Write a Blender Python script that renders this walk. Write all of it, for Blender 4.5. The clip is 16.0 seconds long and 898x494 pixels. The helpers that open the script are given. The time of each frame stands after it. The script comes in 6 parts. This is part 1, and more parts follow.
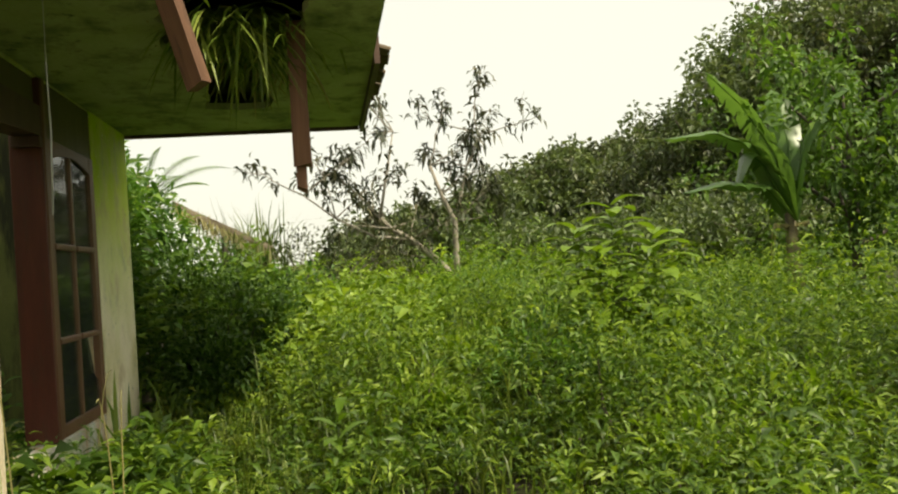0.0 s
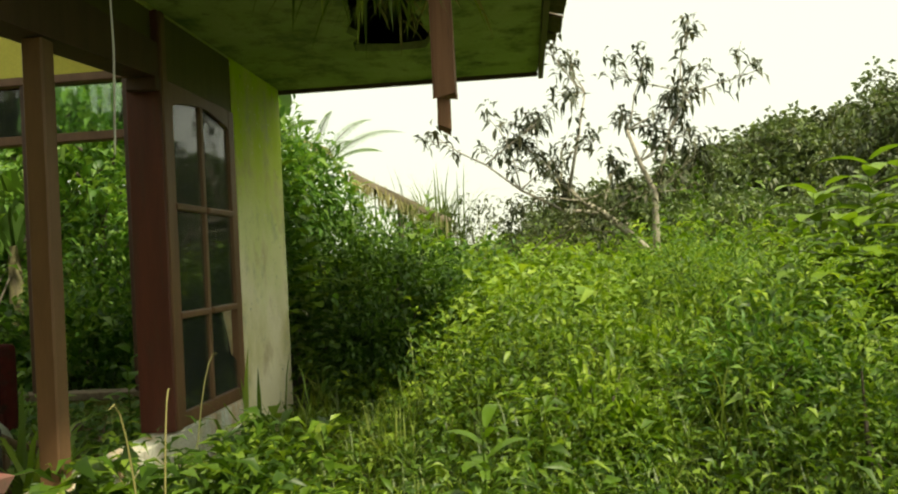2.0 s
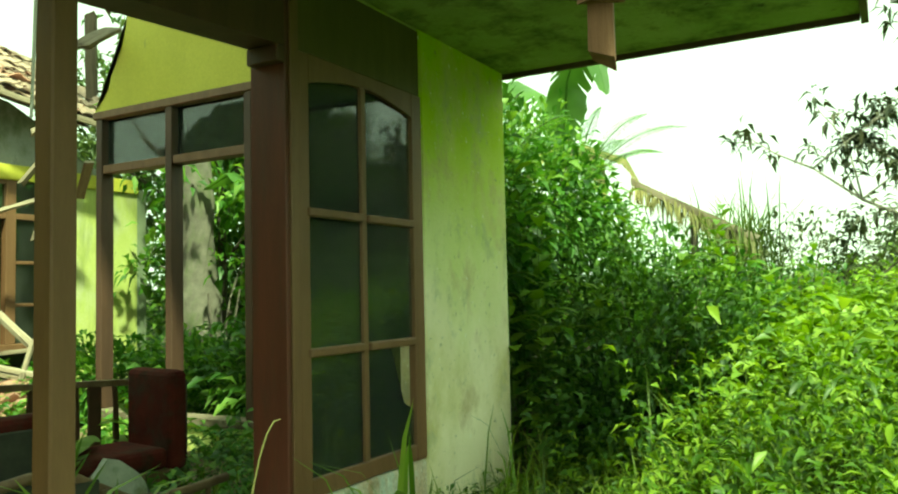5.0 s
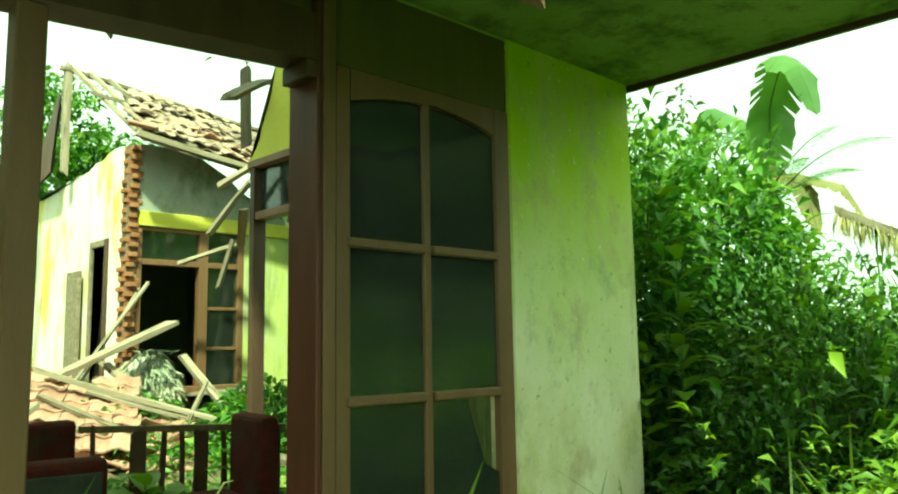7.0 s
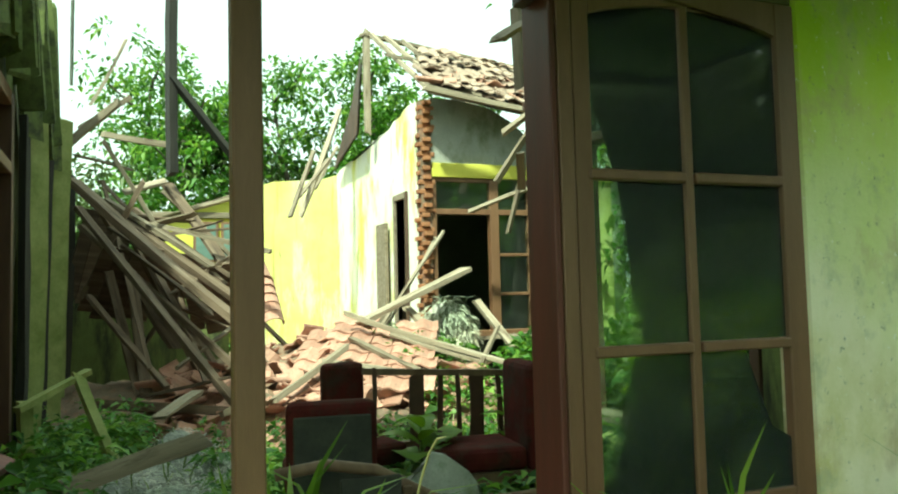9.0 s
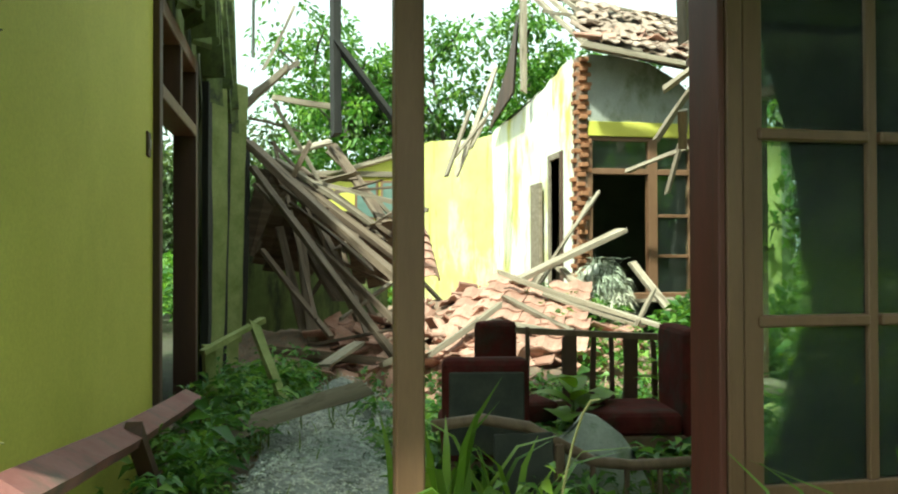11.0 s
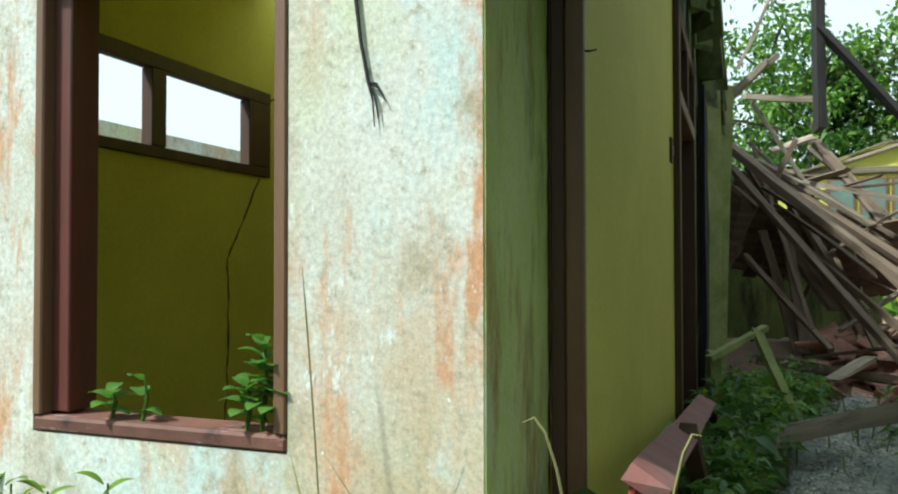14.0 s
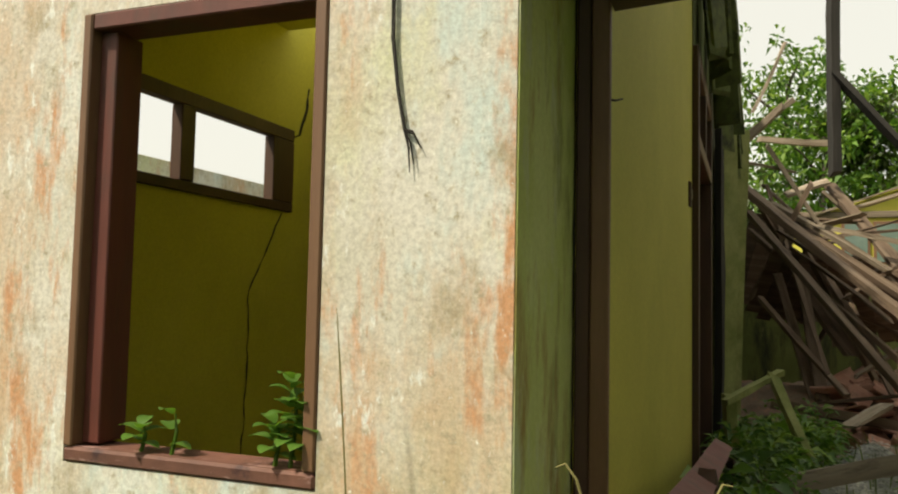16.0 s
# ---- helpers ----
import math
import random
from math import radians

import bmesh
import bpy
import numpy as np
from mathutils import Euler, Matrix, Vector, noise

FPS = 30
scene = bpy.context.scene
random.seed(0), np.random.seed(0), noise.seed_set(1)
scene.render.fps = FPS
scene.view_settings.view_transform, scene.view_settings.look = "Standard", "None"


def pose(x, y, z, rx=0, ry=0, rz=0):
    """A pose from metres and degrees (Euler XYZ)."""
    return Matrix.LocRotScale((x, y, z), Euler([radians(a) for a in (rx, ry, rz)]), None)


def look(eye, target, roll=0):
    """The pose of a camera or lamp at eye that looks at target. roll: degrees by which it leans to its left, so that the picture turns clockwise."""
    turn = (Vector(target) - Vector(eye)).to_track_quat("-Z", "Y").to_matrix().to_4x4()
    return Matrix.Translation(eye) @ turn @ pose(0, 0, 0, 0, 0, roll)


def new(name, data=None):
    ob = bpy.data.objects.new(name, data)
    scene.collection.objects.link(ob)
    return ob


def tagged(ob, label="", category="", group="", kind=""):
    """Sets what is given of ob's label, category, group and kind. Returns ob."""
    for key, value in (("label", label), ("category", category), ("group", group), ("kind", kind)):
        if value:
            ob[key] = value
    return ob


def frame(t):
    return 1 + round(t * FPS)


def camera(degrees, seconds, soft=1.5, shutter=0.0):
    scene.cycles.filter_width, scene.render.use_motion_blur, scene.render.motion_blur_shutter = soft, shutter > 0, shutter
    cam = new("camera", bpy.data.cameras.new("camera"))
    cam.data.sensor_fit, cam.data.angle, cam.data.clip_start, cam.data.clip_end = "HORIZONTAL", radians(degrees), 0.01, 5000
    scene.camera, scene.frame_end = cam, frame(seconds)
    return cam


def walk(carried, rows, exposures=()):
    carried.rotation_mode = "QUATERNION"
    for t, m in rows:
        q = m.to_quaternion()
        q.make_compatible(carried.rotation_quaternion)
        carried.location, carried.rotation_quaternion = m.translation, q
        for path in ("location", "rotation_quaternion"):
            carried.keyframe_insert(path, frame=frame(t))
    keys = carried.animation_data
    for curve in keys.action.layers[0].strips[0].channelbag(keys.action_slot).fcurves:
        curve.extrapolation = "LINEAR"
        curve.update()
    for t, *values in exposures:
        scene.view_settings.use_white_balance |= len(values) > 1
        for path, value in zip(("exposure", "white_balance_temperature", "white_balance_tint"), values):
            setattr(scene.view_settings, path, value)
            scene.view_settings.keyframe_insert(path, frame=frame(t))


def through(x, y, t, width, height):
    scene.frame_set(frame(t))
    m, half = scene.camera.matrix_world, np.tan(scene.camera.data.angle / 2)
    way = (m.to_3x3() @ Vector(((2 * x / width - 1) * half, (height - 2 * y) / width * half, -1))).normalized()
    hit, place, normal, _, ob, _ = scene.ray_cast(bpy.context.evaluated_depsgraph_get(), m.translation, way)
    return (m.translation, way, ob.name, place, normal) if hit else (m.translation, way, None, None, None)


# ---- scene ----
# ---------------------------------------------------------------- camera
cam = camera(59.3, 16.0, soft=2.1)
# t, x, y, z, yaw, pitch, roll
PATH = [
    (0, -5.380, -1.712, 1.060, -98.75, 1.41, 4.03),
    (0.5, -5.088, -1.832, 0.974, -92.62, 1.82, 4.43),
    (1, -4.802, -1.912, 0.988, -91.29, 0.84, 3.02),
    (1.5, -4.434, -1.871, 1.031, -90.85, 0.55, 2.95),
    (2, -4.227, -1.921, 0.991, -84.44, 0.90, 2.97),
    (2.5, -3.938, -2.002, 0.996, -81.14, 1.40, 2.78),
    (3, -3.747, -1.993, 0.966, -73.96, 1.89, 3.13),
    (3.2, -3.714, -2.019, 0.965, -71.41, 2.23, 2.51),
    (5.3, -2.542, -2.250, 1.003, -57.94, 4.36, 1.95),
    (5.5, -2.489, -2.302, 0.953, -55.64, 5.39, 2.49),
    (6, -2.150, -2.438, 1.011, -47.40, 6.49, 2.26),
    (6.5, -1.997, -2.494, 1.006, -45.43, 6.98, 1.39),
    (7, -1.819, -2.428, 0.963, -44.04, 7.11, 0.93),
    (7.5, -1.676, -2.354, 0.965, -40.71, 7.11, 0.99),
    (8, -1.574, -2.333, 1.006, -32.18, 7.18, 1.24),
    (8.5, -1.470, -2.310, 0.963, -25.66, 6.16, 1.04),
    (8.7, -1.455, -2.300, 0.959, -23.90, 5.03, 1.21),
    (10.8, -1.463, -2.340, 0.970, -12.42, 0.81, 0.28),
    (11, -1.472, -2.328, 0.968, -10.75, 0.72, 0.15),
    (11.5, -1.556, -2.347, 0.977, -5.94, 0.81, 0.36),
    (12, -1.627, -2.356, 0.980, -0.46, 0.95, 0.34),
    (12.5, -1.714, -2.371, 0.979, 5.97, 0.81, 0.39),
    (13, -1.754, -2.389, 0.990, 12.36, 1.04, 0.33),
    (13.5, -1.852, -2.350, 0.976, 16.65, 0.98, 0.15),
    (14, -1.905, -2.324, 0.955, 20.23, 1.27, 0.10),
    (14.5, -1.960, -2.346, 0.967, 22.92, 1.55, -0.02),
    (15, -1.975, -2.371, 0.978, 25.76, 1.83, -0.06),
    (15.5, -1.957, -2.394, 0.995, 25.06, 2.65, -0.57),
    (16, -1.938, -2.386, 0.979, 20.90, 3.69, -1.17),
]
EXPOSE = [
    (0.0, 0.17, 7900, 3),
    (2.5, 0.38, 8300, -13),
    (3.2, 0.43, 8200, -32),
    (5.3, 1.00, 8200, -48),
    (7.0, 1.04, 7700, -54),
    (8.0, 0.94, 6900, -40),
    (8.7, 0.88, 6500, -32),
    (11.0, 0.97, 6100, -18),
    (12.0, 0.84, 5700, -16),
    (13.0, 0.57, 5350, -8),
    (14.0, 0.32, 5700, -5),
    (15.0, 0.16, 6450, 0),
    (16.0, 0.02, 7700, 6),
]
walk(cam, [(t, pose(x, y, z, 90 + p, r, w)) for t, x, y, z, w, p, r in PATH], EXPOSE)

# ---------------------------------------------------------------- world, sun
world = bpy.data.worlds.new("sky")
scene.world = world
world.use_nodes = True
wn = world.node_tree.nodes
sky = wn.new("ShaderNodeTexSky")
sky.sky_type = 'NISHITA'
sky.sun_disc = False
SUN_FROM = Vector((-0.47, -0.52, 0.97)).normalized()
sky.sun_elevation = math.asin(SUN_FROM.z)
sky.sun_rotation = math.atan2(SUN_FROM.x, SUN_FROM.y)
sky.dust_density = 5.0
sky.air_density = 1.0
haze = wn.new("ShaderNodeMix")
haze.data_type = 'RGBA'
haze.inputs[0].default_value = 0.75
haze.inputs[7].default_value = (9.0, 9.3, 9.4, 1)
world.node_tree.links.new(sky.outputs[0], haze.inputs[6])
world.node_tree.links.new(haze.outputs[2], wn["Background"].inputs[0])
wn["Background"].inputs[1].default_value = 0.118
sun = new("sun", bpy.data.lights.new("sun", 'SUN'))
sun.data.energy = 5.0
sun.data.angle = radians(3.0)
sun.data.color = (1.0, 0.95, 0.86)
sun.matrix_world = look(SUN_FROM * 50, (0, 0, 0))

# ---------------------------------------------------------------- helpers
rng = np.random.default_rng(7)
rnd = random.Random(11)


def mesh_object(name, bm, material, smooth=False):
    me = bpy.data.meshes.new(name)
    bmesh.ops.recalc_face_normals(bm, faces=bm.faces)
    bm.to_mesh(me)
    bm.free()
    me.materials.append(material)
    if smooth:
        me.polygons.foreach_set("use_smooth", np.ones(len(me.polygons), bool))
    return me


def thing(name, label, category, bm=None, material=None, group="", kind="", at=None, smooth=False):
    """A top-level thing: a mesh, or an Empty for its parts."""
    ob = new(name, mesh_object(name, bm, material, smooth) if bm else None)
    if at is not None:
        ob.matrix_world = at
    return tagged(ob, label, category, group, kind)


def part(name, bm, material, parent, label="", smooth=False):
    ob = new(name, mesh_object(name, bm, material, smooth))
    ob.parent = parent
    if label:
        ob["label"] = label
    return ob


def box(bm, x0, x1, y0, y1, z0, z1, m=None):
    vs = [bm.verts.new((x, y, z)) for x in (x0, x1) for y in (y0, y1) for z in (z0, z1)]
    if m is not None:
        for v in vs:
            v.co = m @ v.co
    for f in ((0, 1, 3, 2), (4, 6, 7, 5), (0, 4, 5, 1), (2, 3, 7, 6), (0, 2, 6, 4), (1, 5, 7, 3)):
        bm.faces.new([vs[i] for i in f])
    return bm


def boxes(*rows, bevel=0.0, m=None):
    bm = bmesh.new()
    for r in rows:
        box(bm, *r, m=m)
    if bevel:
        bmesh.ops.bevel(bm, geom=list(bm.edges), offset=bevel, segments=1, affect='EDGES')
    return bm


def slab(outline, axis, a0, a1):
    """A plate of the outline (u, v), v up, between a0 and a1 along the axis."""
    bm = bmesh.new()
    def at(u, v, a):
        return (a, u, v) if axis == 'x' else ((u, a, v) if axis == 'y' else (u, v, a))
    lo = [bm.verts.new(at(u, v, a0)) for u, v in outline]
    hi = [bm.verts.new(at(u, v, a1)) for u, v in outline]
    bm.faces.new(lo)
    bm.faces.new(hi[::-1])
    n = len(lo)
    for i in range(n):
        bm.faces.new((lo[i], hi[i], hi[(i + 1) % n], lo[(i + 1) % n]))
    bmesh.ops.triangulate(bm, faces=[f for f in bm.faces if len(f.verts) > 4])
    return bm


def ragged(points, step=0.12, amount=0.05, seed=1):
    """A broken edge: points (u, v) joined with jags between."""
    r = random.Random(seed)
    out = []
    for (u0, v0), (u1, v1) in zip(points, points[1:]):
        n = max(1, int(math.hypot(u1 - u0, v1 - v0) / step))
        for i in range(n):
            f = i / n
            k = amount if i else 0
            out.append((u0 + (u1 - u0) * f + r.uniform(-k, k), v0 + (v1 - v0) * f + r.uniform(-k, k)))
    out.append(points[-1])
    return out


def beam_bm(length, w, h, seed=0, rough=0.006, split=True):
    """A weathered timber along +x from 0, uneven, with splintered ends."""
    r = random.Random(seed)
    bm = bmesh.new()
    n = max(3, int(length / 0.35))
    rings = []
    bow, twist = r.uniform(-.012, .012) * length, r.uniform(-.1, .1)
    for i in range(n + 1):
        f = i / n
        ring = []
        for k, (a, b) in enumerate(((-1, -1), (1, -1), (1, 1), (-1, 1))):
            x = f * length
            if split and i in (0, n):
                x += r.uniform(-.5, .5) * min(w * 1.2, .08)
            y = a * w / 2 + r.uniform(-rough, rough)
            z = b * h / 2 + r.uniform(-rough, rough) + bow * math.sin(math.pi * f)
            c, s = math.cos(twist * f), math.sin(twist * f)
            ring.append(bm.verts.new((x, y * c - z * s, y * s + z * c)))
        rings.append(ring)
    for a, b in zip(rings, rings[1:]):
        for k in range(4):
            bm.faces.new((a[k], a[(k + 1) % 4], b[(k + 1) % 4], b[k]))
    bm.faces.new(rings[0][::-1])
    bm.faces.new(rings[-1])
    return bm


def aim(p0, p1, turn=0):
    """The pose that lays +x from p0 to p1."""
    p0, d = Vector(p0), Vector(p1) - Vector(p0)
    return Matrix.Translation(p0) @ d.to_track_quat('X', 'Z').to_matrix().to_4x4() @ Matrix.Rotation(turn, 4, 'X')


def tube(points, radii, sides=6):
    """A tapered bent tube as a bmesh."""
    bm = bmesh.new()
    add_tube(bm, points, radii, sides)
    return bm


def add_tube(bm, points, radii, sides=6):
    rings = []
    pts = [Vector(p) for p in points]
    for i, p in enumerate(pts):
        d = (pts[min(i + 1, len(pts) - 1)] - pts[max(i - 1, 0)]).normalized()
        q = d.to_track_quat('Z', 'Y')
        rings.append([bm.verts.new(p + q @ Vector((math.cos(a) * radii[i], math.sin(a) * radii[i], 0)))
                      for a in (2 * math.pi * k / sides for k in range(sides))])
    for a, b in zip(rings, rings[1:]):
        for k in range(sides):
            bm.faces.new((a[k], a[(k + 1) % sides], b[(k + 1) % sides], b[k]))
    bm.faces.new(rings[0][::-1])
    bm.faces.new(rings[-1])


def raw_mesh(name, verts, tris, material, smooth=True):
    me = bpy.data.meshes.new(name)
    verts, tris = np.asarray(verts, np.float32), np.asarray(tris, np.int32)
    me.vertices.add(len(verts))
    me.vertices.foreach_set("co", verts.ravel())
    me.loops.add(tris.size)
    me.loops.foreach_set("vertex_index", tris.ravel())
    me.polygons.add(len(tris))
    me.polygons.foreach_set("loop_start", np.arange(len(tris), dtype=np.int32) * 3)
    me.update(calc_edges=True)
    me.polygons.foreach_set("use_smooth", np.full(len(tris), smooth))
    me.materials.append(material)
    return me


def unit(v):
    return v / np.maximum(np.linalg.norm(v, axis=-1, keepdims=True), 1e-6)


def leaves(base, way, length, width, droop=0.25, fold=0.25, simple=False):
    """Pointed leaves, folded along the midrib and drooping: verts and triangles. simple: two triangles each."""
    n = len(base)
    way = unit(way)
    side = unit(np.cross(way, np.array([0, 0, 1.0])) + 1e-5)
    side = unit(side + rng.normal(0, .45, (n, 3)) * np.array([.5, .5, 1]))
    up = unit(np.cross(side, way))
    L, Wd = np.broadcast_to(length, n)[:, None], np.broadcast_to(width, n)[:, None]
    mid = base + way * L * .45 + up * L * .04
    tip = base + way * L - np.array([0, 0, 1.0]) * L * droop
    left = mid - side * Wd * .5 + up * Wd * fold
    right = mid + side * Wd * .5 + up * Wd * fold
    if simple:
        v = np.stack([base, left, tip, right], 1).reshape(-1, 3)
        return v, (np.arange(n)[:, None, None] * 4 + np.array([[0, 1, 2], [0, 2, 3]])).reshape(-1, 3)
    v = np.stack([base, left, mid, right, tip], 1).reshape(-1, 3)
    t = np.array([[0, 1, 2], [0, 2, 3], [1, 4, 2], [2, 4, 3]])
    return v, (np.arange(n)[:, None, None] * 5 + t).reshape(-1, 3)


def fine_leaves(base, way, length, width, droop=.35, rows=6):
    """Larger leaves with a rounded outline that arch over: verts and triangles."""
    n = len(base)
    way = unit(way)
    side = unit(np.cross(way, np.array([0, 0, 1.0])) + 1e-5)
    up = unit(np.cross(side, way))
    L, Wd = np.broadcast_to(length, n)[:, None], np.broadcast_to(width, n)[:, None]
    out = []
    for k in range(rows + 1):
        f = k / rows
        w = math.sin(math.pi * min(1, f * .93 + .05)) ** .75 * (1 if f < .99 else .05)
        c = base + way * L * f - np.array([0, 0, 1.0]) * L * droop * f * f
        out += [c - side * Wd * w * .5 + up * Wd * w * .10, c, c + side * Wd * w * .5 + up * Wd * w * .10]
    v = np.stack(out, 1).reshape(-1, 3)
    t = []
    for k in range(rows):
        for a in (0, 1):
            i = k * 3 + a
            t += [[i, i + 1, i + 4], [i, i + 4, i + 3]]
    return v, (np.arange(n)[:, None, None] * (3 * rows + 3) + np.array(t)).reshape(-1, 3)


def blades(base, lean, height, width):
    """Grass blades that bend over along lean: verts and triangles."""
    n = len(base)
    lean = unit(lean * np.array([1, 1, 0]))
    side = np.stack([-lean[:, 1], lean[:, 0], np.zeros(n)], 1)
    H, Wd = np.broadcast_to(height, n)[:, None], np.broadcast_to(width, n)[:, None]
    bend = rng.uniform(.1, .75, (n, 1))
    z = np.array([0, 0, 1.0])
    rows = []
    for f, w in ((0, .7), (.4, 1), (.75, .7)):
        c = base + z * H * f * (1 - .35 * bend * f) + lean * H * bend * f * f
        rows += [c - side * Wd * w / 2, c + side * Wd * w / 2]
    rows.append(base + z * H * (1 - .55 * bend) + lean * H * bend * 1.15)
    v = np.stack(rows, 1).reshape(-1, 3)
    t = np.array([[0, 1, 3], [0, 3, 2], [2, 3, 5], [2, 5, 4], [4, 5, 6]])
    return v, (np.arange(n)[:, None, None] * 7 + t).reshape(-1, 3)


def merge(*pairs):
    vs, ts, o = [], [], 0
    for v, t in pairs:
        vs.append(v)
        ts.append(t + o)
        o += len(v)
    return np.concatenate(vs), np.concatenate(ts)


# ---------------------------------------------------------------- materials
def shader(name):
    m = bpy.data.materials.new(name)
    m.use_nodes = True
    return m, m.node_tree.nodes, m.node_tree.links


def noise_node(ns, ln, scale, detail=4, stretch=(1, 1, 1), rough=0.6):
    tc = ns.new("ShaderNodeTexCoord")
    mp = ns.new("ShaderNodeMapping")
    mp.inputs[3].default_value = stretch
    n = ns.new("ShaderNodeTexNoise")
    n.inputs["Scale"].default_value = scale
    n.inputs["Detail"].default_value = detail
    n.inputs["Roughness"].default_value = rough
    ln.new(tc.outputs["Object"], mp.inputs[0])
    ln.new(mp.outputs[0], n.inputs["Vector"])
    return n.outputs["Fac"]


def ramp(ns, ln, fac, stops):
    r = ns.new("ShaderNodeValToRGB")
    while len(r.color_ramp.elements) < len(stops):
        r.color_ramp.elements.new(0.5)
    for e, (p, c) in zip(r.color_ramp.elements, stops):
        e.position, e.color = p, (*c, 1) if len(c) == 3 else c
    ln.new(fac, r.inputs[0])
    return r.outputs[0]


def mixed(ns, ln, fac, a, b, mode='MIX'):
    m = ns.new("ShaderNodeMix")
    m.data_type, m.blend_type = 'RGBA', mode
    for sock, v in ((m.inputs[0], fac), (m.inputs[6], a), (m.inputs[7], b)):
        if isinstance(v, bpy.types.NodeSocket):
            ln.new(v, sock)
        else:
            sock.default_value = v if isinstance(v, (int, float)) else (*v, 1)
    return m.outputs[2]


def bump(ns, ln, height, strength, distance, bsdf):
    b = ns.new("ShaderNodeBump")
    b.inputs["Strength"].default_value = strength
    b.inputs["Distance"].default_value = distance
    ln.new(height, b.inputs["Height"])
    ln.new(b.outputs[0], bsdf.inputs["Normal"])


def surface(name, stops, scale, stains=(), rough=0.8, grain=40, relief=0.3, depth=0.004, stretch=(1, 1, 1), metal=0.0, vary=0.0):
    """A surface whose colour wanders between stops, with stains (colour, scale, from, to, stretch) over it and a fine grain."""
    m, ns, ln = shader(name)
    b = ns["Principled BSDF"]
    col = ramp(ns, ln, noise_node(ns, ln, scale, 5, stretch), stops)
    for colour, sc, lo, hi, st in stains:
        f = ramp(ns, ln, noise_node(ns, ln, sc, 6, st, .68), [(lo, (0, 0, 0)), (hi, (1, 1, 1))])
        col = mixed(ns, ln, f, col, colour)
    g = noise_node(ns, ln, grain, 5, stretch, .7)
    col = mixed(ns, ln, .35, col, ramp(ns, ln, g, [(.25, (.45, .45, .45)), (.75, (1, 1, 1))]), 'MULTIPLY')
    if vary:
        oi = ns.new("ShaderNodeObjectInfo")
        col = mixed(ns, ln, vary, col, ramp(ns, ln, oi.outputs["Random"], [(0, (.35, .33, .3)), (1, (1.0, 1.0, 1.0))]), 'MULTIPLY')
    ln.new(col, b.inputs["Base Color"])
    b.inputs["Roughness"].default_value = rough
    b.inputs["Metallic"].default_value = metal
    bump(ns, ln, g, relief, depth, b)
    return m


def leaf_material(name, dark, mid, light, through=0.35, rough=0.45):
    m, ns, ln = shader(name)
    b = ns["Principled BSDF"]
    gi = ns.new("ShaderNodeNewGeometry")
    col = ramp(ns, ln, gi.outputs["Random Per Island"], [(0, dark), (.55, mid), (1, light)])
    patch = ramp(ns, ln, noise_node(ns, ln, .9, 3), [(.35, (.42, .50, .38)), (.68, (1.32, 1.24, 1.08))])
    col = mixed(ns, ln, .8, col, patch, 'MULTIPLY')
    tr = ns.new("ShaderNodeBsdfTranslucent")
    ms = ns.new("ShaderNodeMixShader")
    ms.inputs[0].default_value = through
    b.inputs["Roughness"].default_value = rough
    ln.new(col, b.inputs["Base Color"])
    ln.new(mixed(ns, ln, 1.0, col, (1.0, 1.0, .55), 'MULTIPLY'), tr.inputs[0])
    ln.new(b.outputs[0], ms.inputs[1])
    ln.new(tr.outputs[0], ms.inputs[2])
    ln.new(ms.outputs[0], ns["Material Output"].inputs[0])
    return m


PAINT_YELLOW = surface("yellow_paint", [(.3, (.58, .54, .085)), (.7, (.68, .63, .12))], 1.2,
                       [((.54, .51, .08), 1.4, .5, .75, (1, 1, .7)), ((.30, .30, .10), 5, .68, .8, (1.5, 1.5, .8))], .75, 60, .15, .002)
PAINT_WEATHERED = surface("weathered_yellow_paint", [(.3, (.50, .56, .16)), (.7, (.60, .62, .24))], 1.5,
                          [((.60, .60, .40), 3.0, .45, .7, (1, 1, .4)), ((.20, .24, .07), 2.6, .5, .8, (1.2, 1.2, .25)),
                           ((.09, .09, .045), 7, .66, .8, (1, 1, .4))], .85, 45, .5, .004)
